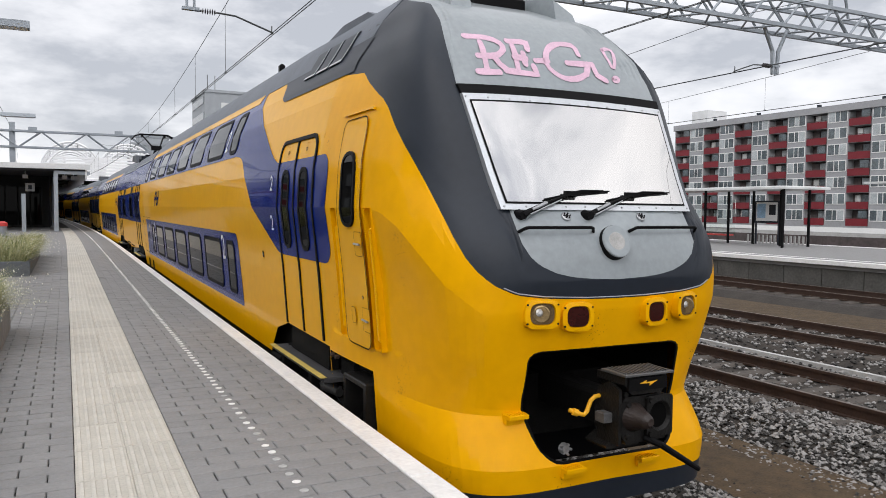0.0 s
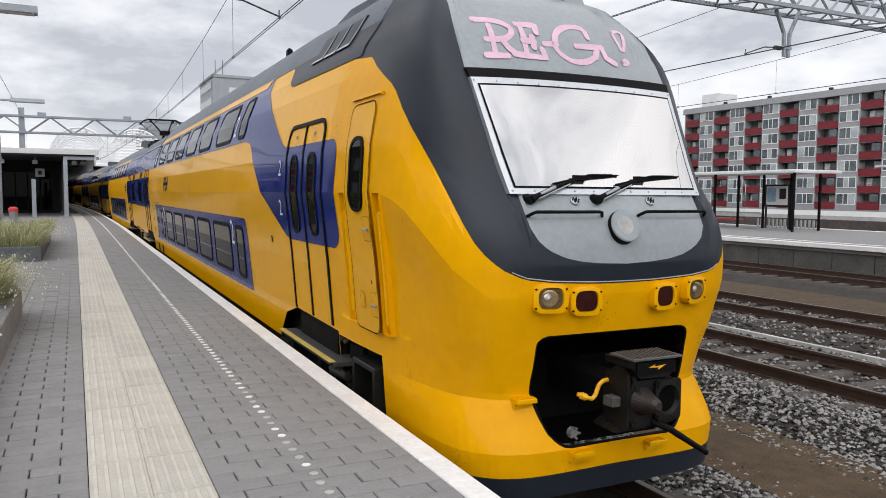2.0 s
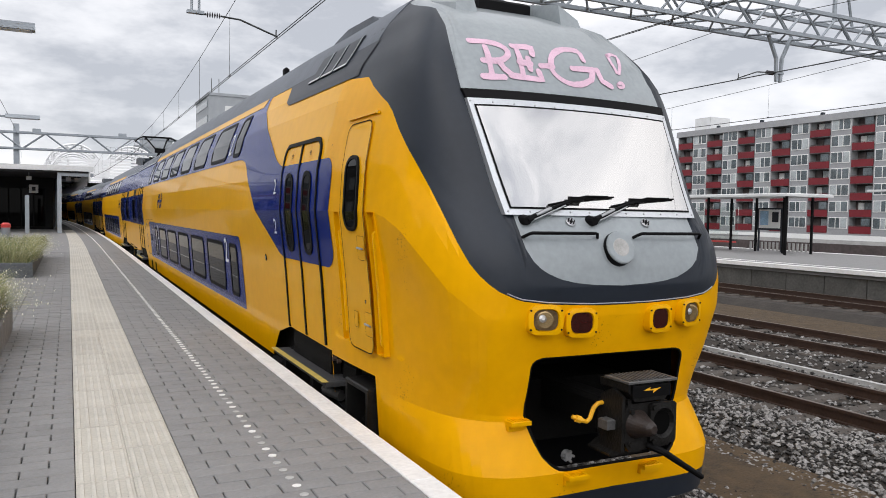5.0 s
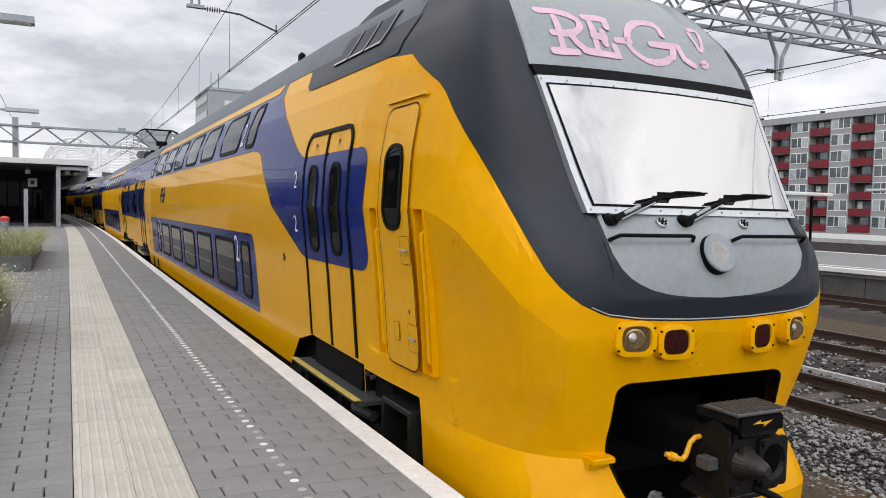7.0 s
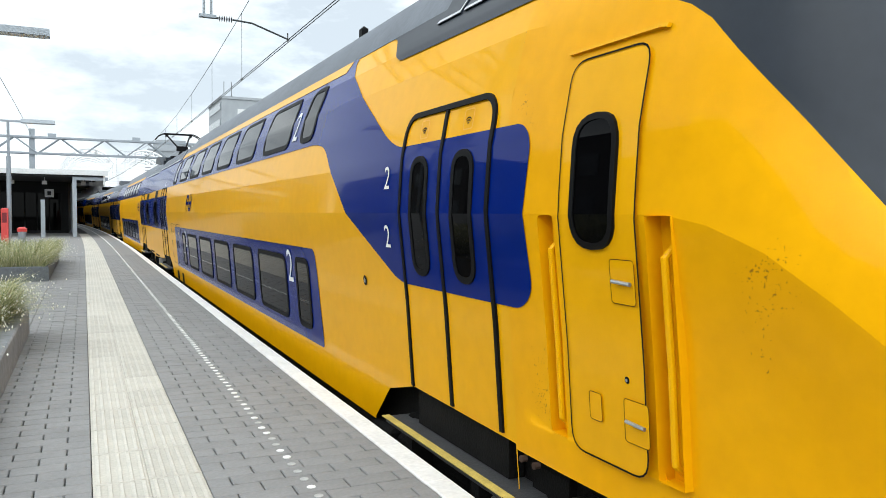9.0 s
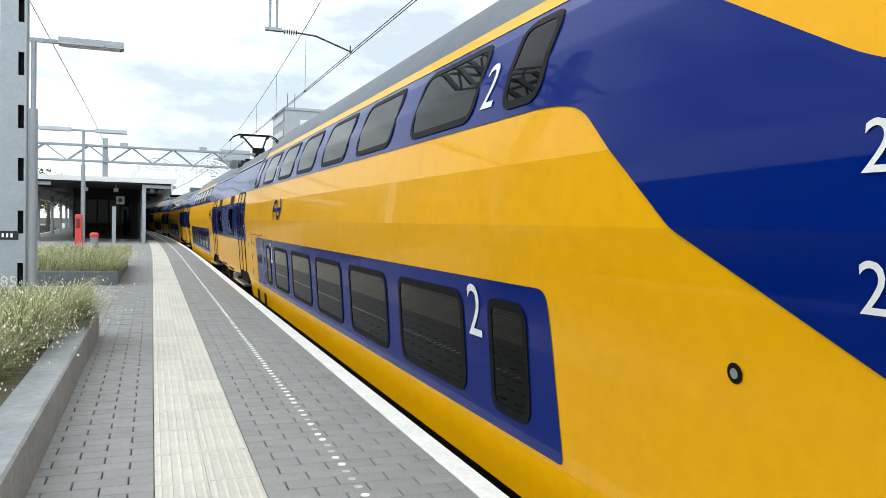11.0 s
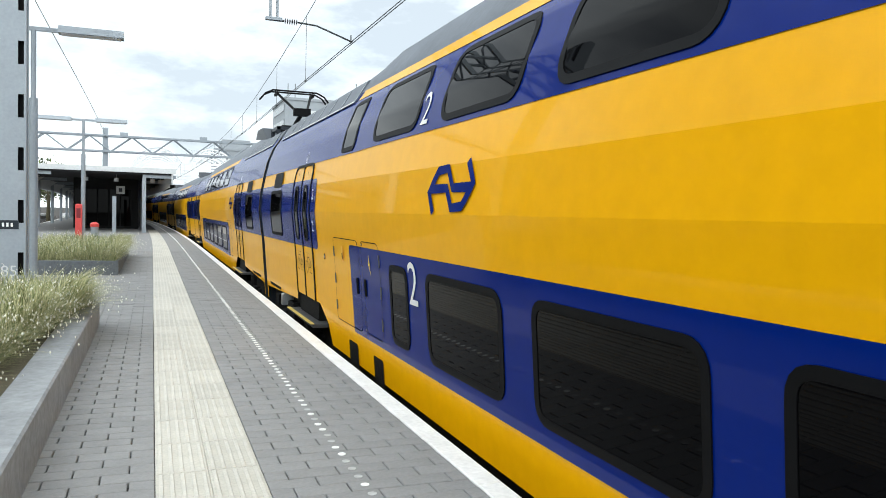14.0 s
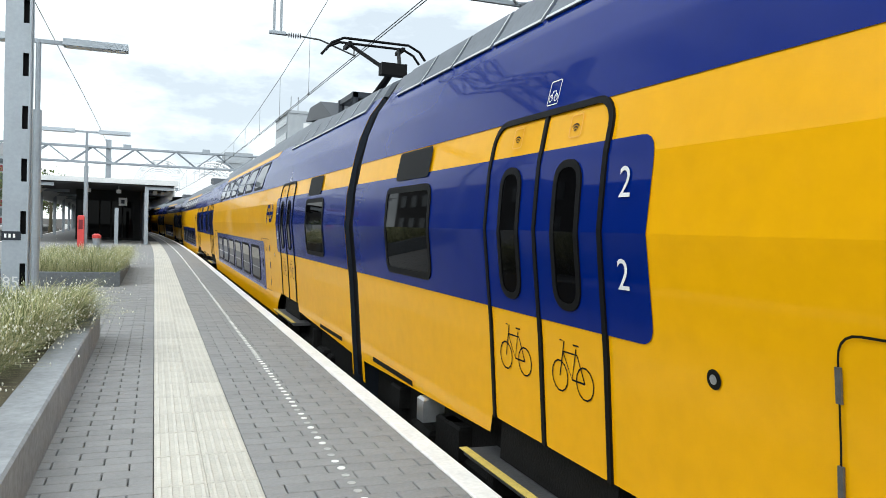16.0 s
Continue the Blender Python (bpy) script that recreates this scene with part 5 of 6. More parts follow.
    rim_pts = [nose_at(x - XC, z, -0.01) for x, z in hole] + [nose_at(hole[0][0] - XC, hole[0][1], -0.01)]
    part("opening_lip", lip.tube(rim_pts, 0.012, 6), BLACK, o)
    # bay walls are near-black, so the recess shade sits in their colour
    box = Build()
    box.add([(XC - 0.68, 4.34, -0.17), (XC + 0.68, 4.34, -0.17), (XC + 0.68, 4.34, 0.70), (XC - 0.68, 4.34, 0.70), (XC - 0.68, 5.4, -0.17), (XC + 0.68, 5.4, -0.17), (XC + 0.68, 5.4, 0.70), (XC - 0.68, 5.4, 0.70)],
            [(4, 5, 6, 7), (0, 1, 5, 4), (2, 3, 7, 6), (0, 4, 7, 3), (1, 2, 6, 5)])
    part("coupler_bay", box, BLACK, o, "recess behind the coupler, painted near-black for its shade")
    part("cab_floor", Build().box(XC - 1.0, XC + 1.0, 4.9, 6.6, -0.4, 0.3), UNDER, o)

    # windscreen with alloy frame
    def pane_at(d, z, off):
        """A point of the nearly flat windscreen, d from the middle."""
        y0 = nose_at(0.0, z)[1]
        return (XC + d, y0 + 0.5 * (nose_at(d, z)[1] - y0) - off, z)

    def screen(name, x_t, x_b, z0, z1, off, mt, par, label="", depth=0.0):
        b, nx, nz = Build(), 20, 10
        v = []
        for j in range(nz + 1):
            z = z0 + (z1 - z0) * j / nz
            h = x_b + (x_t - x_b) * j / nz
            for i in range(nx + 1):
                d = -h + 2 * h * i / nx
                v.append(pane_at(d, z + 0.02 * (1 - (d / h) ** 2) * (j / nz), off))
        f = [(j * (nx + 1) + i, j * (nx + 1) + i + 1, (j + 1) * (nx + 1) + i + 1, (j + 1) * (nx + 1) + i) for j in range(nz) for i in range(nx)]
        if depth:
            ring = list(range(nx + 1)) + [j * (nx + 1) + nx for j in range(1, nz + 1)] + [nz * (nx + 1) + i for i in range(nx - 1, -1, -1)] + [j * (nx + 1) for j in range(nz - 1, 0, -1)]
            o_ = len(v)
            v += [(v[i][0], v[i][1] + depth, v[i][2]) for i in ring]
            f += [(ring[i], ring[(i + 1) % len(ring)], o_ + (i + 1) % len(ring), o_ + i) for i in range(len(ring))]
        b.add(v, f)
        me = b.mesh(name, mt)
        return part(name, smooth_shade(me, 30), None, par, label)
    fr = screen("windscreen", 0.885, 0.815, 1.565, 2.37, 0.02, SILVER, o, "alloy windscreen frame with rivets", 0.12)
    screen("gasket", 0.845, 0.775, 1.605, 2.325, 0.024, BLACK, fr)
    screen("pane", 0.832, 0.762, 1.618, 2.312, 0.028, SCREEN, fr, "large windscreen reflecting the bright sky")
    screen("brow", 0.90, 0.886, 2.372, 2.44, 0.014, BLACK, o, "", 0.06)
    rv = Build().tube([(0, 0.002, 0), (0, -0.004, 0)], [0.008, 0.005], 8)
    rv_me = rv.mesh("rivet", STEEL)
    for k in range(11):
        for z, h in ((1.585, 0.79), (2.348, 0.865)):
            ob = new("rivet", rv_me)
            ob.parent = fr
            ob.location = Vector(pane_at(-h + 2 * h * k / 10, z, 0.022)) - ORIGIN[0]
    # wipers
    for bx, ex in ((-0.69, 0.08), (-0.17, 0.64)):
        p0, p1 = pane_at(bx, 1.53, 0.035), pane_at(bx + 0.22, 1.615, 0.05)
        p2 = pane_at(bx + 0.42, 1.675, 0.06)
        wp = part("wiper", Build().tube([p0, pane_at(bx + 0.06, 1.555, 0.045), p1], [0.024, 0.02, 0.014], 8), BLACK, o, "black windscreen wiper with worn steel arm")
        part("arm_cover", Build().tube([pane_at(bx + 0.07, 1.565, 0.062), pane_at(bx + 0.2, 1.612, 0.062)], 0.012, 6), STEEL, wp)
        part("arm", Build().tube([p1, p2, pane_at(bx + 0.5, 1.69, 0.06)], [0.012, 0.009, 0.009], 8).box(p2[0] - 0.05, p2[0] + 0.06, p2[1] - 0.01, p2[1] + 0.02, p2[2] - 0.012, p2[2] + 0.02), BLACK, wp)
        part("blade", Build().tube([pane_at(bx + 0.2, 1.635, 0.04), pane_at((bx + ex) / 2 + 0.12, 1.685, 0.045), pane_at(ex, 1.70, 0.04)], [0.006, 0.012, 0.006], 6), BLACK, wp)
        part("blade_spring", Build().tube([pane_at(bx + 0.3, 1.655, 0.055), pane_at((bx + ex) / 2 + 0.12, 1.70, 0.07), pane_at(ex - 0.06, 1.702, 0.05)], 0.006, 5), BLACK, wp)
        part("pivot", Build().tube([nose_at(bx, 1.53, -0.01), nose_at(bx, 1.53, 0.06)], [0.04, 0.028], 12), BLACK, wp)
        part("rod", Build().tube([pane_at(bx + 0.05, 1.535, 0.045), pane_at(bx + 0.33, 1.635, 0.055)], 0.005, 5), STEEL, wp)
    for dx in (-0.345, 0.295):
        nut = part("washer_nut", Build().tube([nose_out(dx, 1.515, -0.005), nose_out(dx, 1.515, 0.014), nose_out(dx, 1.515, 0.018)], [0.034, 0.034, 0.028], 18), STEEL, o, "bright bolted flange")
        part("bore", Build().tube([nose_out(dx, 1.515, 0.016), nose_out(dx, 1.515, 0.024)], 0.012, 10), BLACK, nut)
        for k in range(6):
            c_, s_ = 0.024 * math.cos(k * 1.047), 0.02 * math.sin(k * 1.047)
            p_, q_ = Vector(nose_out(dx, 1.515, 0.015)), Vector(nose_out(dx, 1.515, 0.026))
            up_ = Vector((0, q_.z - p_.z, p_.y - q_.y)).normalized() * s_ + Vector((c_, 0, 0))
            part("bolt", Build().tube([p_ + up_, q_ + up_], 0.0055, 6), UNDER, nut)
    for a, c in ((-0.745, -0.17), (0.13, 0.775)):
        pts = [nose_at(a, 1.42, 0.0), nose_at(a + 0.03, 1.445, 0.05)] + [nose_at(a + 0.05 + (c - a - 0.1) * k / 6, 1.45, 0.055) for k in range(7)] + [nose_at(c - 0.03, 1.445, 0.05), nose_at(c, 1.42, 0.0)]
        part("grab_rail", Build().tube(pts, 0.011, 8), BLACK, o, "black grab rail under the windscreen")
    # middle lamp
    at_ = lambda off: nose_out(-0.02, 1.345, off)
    lmp = part("headlamp", Build().tube([at_(-0.06), at_(0.03)], [0.120, 0.116], 36), BLACK, o, "round central headlamp", smooth=False)
    part("rim", Build().tube([at_(0.028), at_(0.038), at_(0.041), at_(0.033)], [0.116, 0.113, 0.107, 0.084], 36, cap=False), GREY, lmp)
    part("gasket", Build().tube([at_(0.028), at_(0.035)], 0.087, 28), BLACK, lmp)
    part("lens", Build().tube([at_(0.034), at_(0.037), at_(0.041)], [0.079, 0.077, 0.06], 28), LENS, lmp)
    # lower lamps
    for dx, z, mt, nm in ((-0.617, 0.893, AMBER, "headlight"), (0.617, 0.893, AMBER, "headlight"), (-0.335, 0.862, REDGLASS, "tail_light"), (0.335, 0.862, REDGLASS, "tail_light")):
        x, y, _ = nose_at(dx, z)
        tilt = 0.25 * dx / 0.617
        out = round_poly([(-0.118, -0.10), (0.118, -0.10), (0.118, 0.10), (-0.118, 0.10)], 0.075, 5)
        inn = round_poly([(-0.085, -0.072), (0.085, -0.072), (0.085, 0.072), (-0.085, 0.072)], 0.06, 5)
        b = Build()
        n = len(out)
        v = [(x + u, y + 0.03 + tilt * u, z + w) for u, w in out] + [(x + u * 0.97, y - 0.04 + tilt * u, z + w * 0.97) for u, w in out]
        v += [(x + u, y - 0.045 + tilt * u, z + w) for u, w in inn] + [(x + u * 0.9, y + 0.0 + tilt * u, z + w * 0.9) for u, w in inn]
        f = []
        for i in range(n):
            j = (i + 1) % n
            f += [(i, j, n + j, n + i), (n + i, n + j, 2 * n + j, 2 * n + i), (2 * n + i, 2 * n + j, 3 * n + j, 3 * n + i)]
        b.add(v, f)
        lamp_ = part(nm, b, YELLOW, o, "yellow-rimmed lamp housing")
        gl = Build().add([(x + u * 0.92, y - 0.036 + tilt * u, z + w * 0.92) for u, w in inn], [tuple(range(n))])
        ln_ = part("lens", gl, mt, lamp_)
        if nm == "headlight":
            part("reflector", Build().tube([(x - 0.01, y - 0.038, z), (x - 0.012, y - 0.043, z)], [0.058, 0.05], 20), SMOKED, ln_)
            part("bulb", Build().tube([(x - 0.028, y - 0.042, z + 0.012), (x - 0.03, y - 0.052, z + 0.014)], [0.026, 0.012], 12), LENS, ln_)
        for u in (-0.1, 0.1):
            for w in (-0.062, 0.062):
                part("screw", Build().tube([(x + u, y - 0.03 + tilt * u, z + w), (x + u, y - 0.046 + tilt * u, z + w)], 0.007, 6), UNDER, lamp_)
    # thin bright seam below the dark band
    seam = [-34 + 68 * k / 40 for k in range(41)]
    part("seam_strip", Build().tube([nose_point(a, zb1(abs(a)) + 0.012, 0.004) for a in seam], 0.0045, 6), STEEL, o)
    # shunter steps
    for dx, z, w in ((-0.70, 0.195, 0.075), (-0.35, -0.16, 0.08), (0.28, -0.165, 0.08)):
        x, y, _ = nose_at(dx, z)
        b = Build().box(x - w, x + w, y - 0.07, y + 0.06, z - 0.015, z + 0.015, bevel=0.005)
        st = part("shunter_step", b, YELLOW, o)
        part("step_lip", Build().box(x - w, x + w, y - 0.03, y + 0.06, z - 0.055, z - 0.016), YELLOW, st)
        for k in range(6):
            part("tread_bar", Build().box(x - w + 0.01 + k * 0.024, x - w + 0.02 + k * 0.024, y - 0.065, y + 0.02, z + 0.0155, z + 0.021), YELLOW, st)
    # coupler
    coup = part("coupler", Build().prism([(XC - 0.19, 0.12), (XC - 0.15, 0.06), (XC + 0.17, 0.07), (XC + 0.21, 0.12), (XC + 0.21, 0.33), (XC + 0.16, 0.37), (XC - 0.16, 0.37), (XC - 0.19, 0.33)], 1, 3.80, 4.08), IRON, o, "greasy black automatic coupler")
    part("shank", Build().box(XC - 0.10, XC + 0.10, 4.08, 5.2, 0.10, 0.32, bevel=0.03), UNDER, coup)
    part("flange", Build().prism([(3.80, 0.06), (3.80, 0.42), (3.90, 0.46), (4.02, 0.40), (4.02, 0.06)], 0, XC - 0.215, XC - 0.192), IRON, coup)
    part("coupling_cone", Build().tube([(XC - 0.09, 3.80, 0.235), (XC - 0.09, 3.785, 0.235), (XC - 0.09, 3.74, 0.235), (XC - 0.09, 3.67, 0.237), (XC - 0.09, 3.64, 0.238)], [0.095, 0.088, 0.07, 0.046, 0.025], 24), RUSTY, coup, "worn rusty coupling cone")
    n = 24
    ring = [2 * math.pi * (k + 0.5) / n for k in range(n)]
    sq = [(max(-1, min(1, 1.42 * math.cos(a))), max(-1, min(1, 1.42 * math.sin(a)))) for a in ring]
    cx_, cz_ = XC + 0.105, 0.23
    v = [(cx_ + 0.108 * a, 3.775, cz_ + 0.135 * c) for a, c in sq] + [(cx_ + 0.09 * math.cos(a), 3.772, cz_ + 0.10 * math.sin(a)) for a in ring]
    v += [(cx_ + 0.07 * math.cos(a), 3.799, cz_ + 0.08 * math.sin(a)) for a in ring] + [(cx_ + 0.108 * a, 3.80, cz_ + 0.135 * c) for a, c in sq]
    f = [(r_ * n + k, r_ * n + (k + 1) % n, (r_ + 1) * n + (k + 1) % n, (r_ + 1) * n + k) for r_ in range(2) for k in range(n)]
    f += [(k, (k + 1) % n, 3 * n + (k + 1) % n, 3 * n + k) for k in range(n)]
    part("coupling_cup", Build().add(v, f), IRON, coup, "square plate with the funnel of the coupler")
    # flat black disc painting the shade deep in the funnel
    part("cup_throat_shade", Build().tube([(cx_, 3.797, cz_), (cx_, 3.795, cz_)], [0.085, 0.07], 24), VOID, coup)
    for dx, z in ((0.02, 0.34), (0.02, 0.12), (-0.165, 0.33), (-0.165, 0.12)):
        part("bolt", Build().tube([(XC + dx, 3.775, z), (XC + dx, 3.755, z)], 0.018, 6), IRON, coup)
    part("electric_head", Build().prism([(XC - 0.20, 0.505), (XC + 0.14, 0.505), (XC + 0.14, 0.43), (XC + 0.10, 0.39), (XC - 0.14, 0.39), (XC - 0.20, 0.46)], 1, 3.765, 4.05), IRON, coup)
    part("cover_flap", Build().box(XC - 0.18, XC + 0.13, 3.745, 3.764, 0.42, 0.502, bevel=0.006), BLACK, coup)
    part("warning_flash", Build().add([(XC - 0.10, 3.742, 0.465), (XC - 0.04, 3.742, 0.485), (XC - 0.045, 3.742, 0.47), (XC + 0.05, 3.742, 0.478), (XC - 0.02, 3.742, 0.445), (XC - 0.015, 3.742, 0.462)], [(0, 1, 2, 5), (2, 3, 4, 5)]), ORANGE, coup)
    tread = Build().box(XC - 0.22, XC + 0.18, 3.735, 3.98, 0.515, 0.53, bevel=0.004)
    for i in range(12):
        x = XC - 0.205 + i * 0.030
        tread.prism([(x, 3.75), (x + 0.011, 3.75), (x + 0.034, 3.965), (x + 0.023, 3.965)], 2, 0.531, 0.538)
    part("tread_plate", tread, STEELD, coup, "ribbed steel tread plate")
    for dx in (-0.17, 0.10):
        part("strut", Build().box(XC + dx, XC + dx + 0.03, 3.80, 3.83, 0.37, 0.40), IRON, coup)
    part("valve_block", Build().box(XC - 0.285, XC - 0.217, 3.86, 3.95, 0.20, 0.265, bevel=0.008), STEELD, coup)
    part("lower_head", Build().prism([(XC - 0.25, 0.04), (XC - 0.15, 0.10), (XC + 0.02, 0.06), (XC + 0.02, 0.02), (XC - 0.24, 0.02)], 1, 3.88, 4.1), IRON, coup)
    part("lever", Build().tube([(XC + 0.0, 3.80, 0.09), (XC + 0.06, 3.71, 0.06), (XC + 0.22, 3.71, -0.04), (XC + 0.38, 3.70, -0.14)], [0.024, 0.022, 0.02, 0.018], 10), BLACK, coup)
    hose = [(XC - 0.12, 4.0, 0.33), (XC - 0.19, 4.0, 0.345), (XC - 0.252, 4.0, 0.34), (XC - 0.285, 4.0, 0.315), (XC - 0.30, 4.0, 0.28), (XC - 0.315, 4.0, 0.245), (XC - 0.34, 4.0, 0.228), (XC - 0.37, 4.0, 0.238), (XC - 0.44, 4.02, 0.266)]
    part("air_hose", Build().tube(hose, 0.015, 10), ORANGE, coup, "yellow air hose")
    part("hose_nut", Build().tube([(XC - 0.385, 4.003, 0.243), (XC - 0.42, 4.01, 0.257)], 0.024, 8), ORANGE, coup)
    for dx, y, z in ((-0.37, 4.16, -0.04), (-0.17, 3.99, 0.12), (-0.12, 3.97, 0.135)):
        part("hose_valve", Build().tube([(XC + dx, y + 0.02, z), (XC + dx, y - 0.02, z)], [0.04, 0.028], 10), STEEL, coup)
        for k in range(5):
            c_, s_ = 0.034 * math.cos(k * 1.257), 0.034 * math.sin(k * 1.257)
            part("stud_nut", Build().tube([(XC + dx + c_, y - 0.01, z + s_), (XC + dx + c_, y - 0.03, z + s_)], 0.009, 6), STEEL, coup)
    # hood bumps and grille
    for s in (-1, 1):
        b = Build()
        x0, x1 = XC + s * 0.40, XC + s * 0.63
        v = [(x0, 5.46, 3.14), (x1, 5.40, 3.02), (x1, 6.3, 3.2), (x0, 6.3, 3.3), (x0 + s * 0.02, 5.55, 3.37), (x1 - s * 0.04, 5.50, 3.25), (x1 - s * 0.04, 6.2, 3.42), (x0 + s * 0.02, 6.2, 3.52)]
        b.add(v, [(0, 1, 2, 3), (4, 5, 6, 7), (0, 1, 5, 4), (1, 2, 6, 5), (2, 3, 7, 6), (3, 0, 4, 7)])
        part("hood_bump", b, GREY, o)
    part("hood_grille", Build().box(XC - 0.16, XC + 0.36, 5.9, 6.3, 3.34, 3.45, bevel=0.02), BLACK, o)

    # spray-painted letters on the hood
    def stroke(pts, w):
        """A sprayed line of even width with round ends, laid on the hood."""
        if len(pts) > 4:
            q = [pts[0]]
            for a, c in zip(pts, pts[1:]):
                q += [(a[0] * 0.75 + c[0] * 0.25, a[1] * 0.75 + c[1] * 0.25), (a[0] * 0.25 + c[0] * 0.75, a[1] * 0.25 + c[1] * 0.75)]
            pts = q + [pts[-1]]
        b = Build()
        q = []
        for a, c in zip(pts, pts[1:]):
            n = max(1, int(math.hypot(c[0] - a[0], c[1] - a[1]) / 0.03))
            q += [(a[0] + (c[0] - a[0]) * k / n, a[1] + (c[1] - a[1]) * k / n) for k in range(n)]
        q.append(pts[-1])
        v = []
        for i, (x, z) in enumerate(q):
            a, c = q[max(i - 1, 0)], q[min(i + 1, len(q) - 1)]
            L = math.hypot(c[0] - a[0], c[1] - a[1]) or 1
            wv = w * (1 + 0.10 * math.sin(23 * x + 31 * z))
            nx, nz = -(c[1] - a[1]) / L * wv, (c[0] - a[0]) / L * wv
            v += [nose_at(x + nx, z + nz, 0.005), nose_at(x - nx, z - nz, 0.005)]
        b.add(v, [(2 * i, 2 * i + 1, 2 * i + 3, 2 * i + 2) for i in range(len(q) - 1)])
        for x, z in (q[0], q[-1]):
            b.add([nose_at(x + w * math.cos(t), z + w * math.sin(t), 0.0056) for t in (2 * math.pi * k / 12 for k in range(12))], [tuple(range(12))])
        return b
    letters = {"R": (((-0.71, 2.84), (-0.57, 2.85), (-0.47, 2.84), (-0.41, 2.8), (-0.43, 2.74), (-0.51, 2.69), (-0.66, 2.68)), ((-0.6, 2.8), (-0.62, 2.56)), ((-0.7, 2.55), (-0.52, 2.56)), ((-0.53, 2.69), (-0.5, 2.63), (-0.44, 2.58))),
               "E": (((-0.35, 2.84), (-0.17, 2.85), (-0.2, 2.78)), ((-0.32, 2.83), (-0.35, 2.58)), ((-0.46, 2.58), (-0.19, 2.57), (-0.2, 2.64)), ((-0.35, 2.7), (-0.25, 2.7)), ((-0.26, 2.74), (-0.27, 2.65))),
               "dash": (((-0.16, 2.69), (-0.05, 2.7)),),
               "G": (((0.28, 2.79), (0.29, 2.87), (0.22, 2.88), (0.11, 2.87), (0.0, 2.81), (-0.06, 2.73), (-0.07, 2.65), (-0.01, 2.59), (0.07, 2.56), (0.18, 2.57), (0.28, 2.62)), ((0.13, 2.7), (0.37, 2.71)), ((0.33, 2.71), (0.28, 2.62)), ((0.37, 2.71), (0.38, 2.62), (0.45, 2.58))),
               "mark": (((0.57, 2.87), (0.56, 2.78), (0.57, 2.68), (0.63, 2.77), (0.68, 2.87), (0.63, 2.89), (0.57, 2.87)),),
               "dot": (((0.53, 2.6), (0.56, 2.62), (0.58, 2.62), (0.59, 2.6), (0.56, 2.58), (0.53, 2.58), (0.53, 2.6)),)}
    for nm, st in letters.items():
        tot = Build()
        for k, pts in enumerate(st):
            sb = stroke(pts, 0.0235 if nm not in ("mark", "dot") else 0.015)
            off = 0.0012 * k
            tot.add([(x, y - off, z) for x, y, z in sb.v], sb.f)
        part("painted_letter", tot, PINK, o, "pink spray-painted letter")

    # side livery and fittings
    for side in (-1, 1):
        side_panel("paint_field", round_poly([(23.3, 0.23), (10.36, 0.23), (10.46, 1.21), (23.35, 1.21)], [0.03, 0.05, 0.10, 0.10]), BLUE, o, 0.005, side, "dark blue lower window band")
        side_panel("paint_field", round_poly([(10.55, 2.25), (10.18, 2.20), (9.33, 1.57), (8.28, 1.10), (8.12, 1.07), (6.50, 1.07), (6.38, 1.17), (6.42, 1.57), (6.38, 1.95), (6.48, 2.04), (8.20, 2.04), (8.45, 2.12), (9.9, 2.85), (10.15, 3.0), (10.2, ROOF_Z), (23.0, ROOF_Z), (23.0, 2.25)],
                                             [0.2, 0.15, 0.05, 0.1, 0, 0.1, 0.1, 0, 0.1, 0.1, 0.1, 0.1, 0.2, 0, 0, 0, 0]), BLUE, o, 0.005, side, "dark blue upper deck band with angled ends")
        side_panel("roof_flank", round_poly([(6.3, 2.74), (8.65, 2.76), (8.78, 2.80), (9.15, 3.04), (9.3, ROOF_Z), (6.3, ROOF_Z)], [0, 0.05, 0.05, 0.1, 0, 0]), DARK, o, 0.008, side)
        side_panel("paint_field", [(10.35, 2.945), (24.15, 2.945), (24.15, ROOF_Z), (10.35, ROOF_Z)], YELLOW, o, 0.009, side, "yellow stripe under the roof edge")
        rear_livery(o, side, lambda a: a)
        deck_windows(o, side)
        window(o, 23.38, 23.95, 2.30, 2.86, side, 0.08)
        passenger_door(o, 6.80, 8.09, side)
        numeral(8.36, 1.82, 0.24, o, side)
        numeral(8.36, 1.39, 0.24, o, side)
        numeral(11.50, 0.96, 0.52, o, side)
        numeral(11.48, 2.50, 0.46, o, side)
        numeral(21.11, 0.95, 0.54, o, side)
        numeral(21.02, 2.44, 0.40, o, side)
        logo(o, 20.16, 1.765, 0.36, side)
        bolt_eye(o, 8.985, 1.02, side)
        hatch(o, 22.12, 22.80, 0.30, 1.27, side)
        side_panel("hatch_flash", [(22.50, 1.15), (22.46, 1.03), (22.485, 1.04), (22.45, 0.92), (22.53, 1.06), (22.505, 1.05)], FLASH, o, 0.013, side, "yellow lightning warning sign")
        dark_slot(o, 22.2, 22.55, side, 0.10)
        dark_slot(o, 23.2, 23.6, side, 0.10)
        roof_hatches(o, 6.9, 8.2, 3, side, DARK)
        roof_hatches(o, 24.3, 30.0, 7, side)
        # cab door
        dr = side_panel("cab_door", rrect(5.54, 6.09, 0.45, 2.28, 0.10), YELLOW, o, 0.005, side, "narrow yellow cab door")
        side_band("door_gap", rrect(5.54, 6.09, 0.45, 2.28, 0.10), 0.009, UNDER, dr, 0.010, side, True)
        fr_ = side_band("door_window", rrect(5.685, 5.975, 1.43, 2.0, 0.135), 0.03, BLACK, dr, 0.022, side, True, rim=0.02)
        side_panel("pane", rrect(5.695, 5.965, 1.44, 1.99, 0.13), GLASS, dr, 0.016, side)
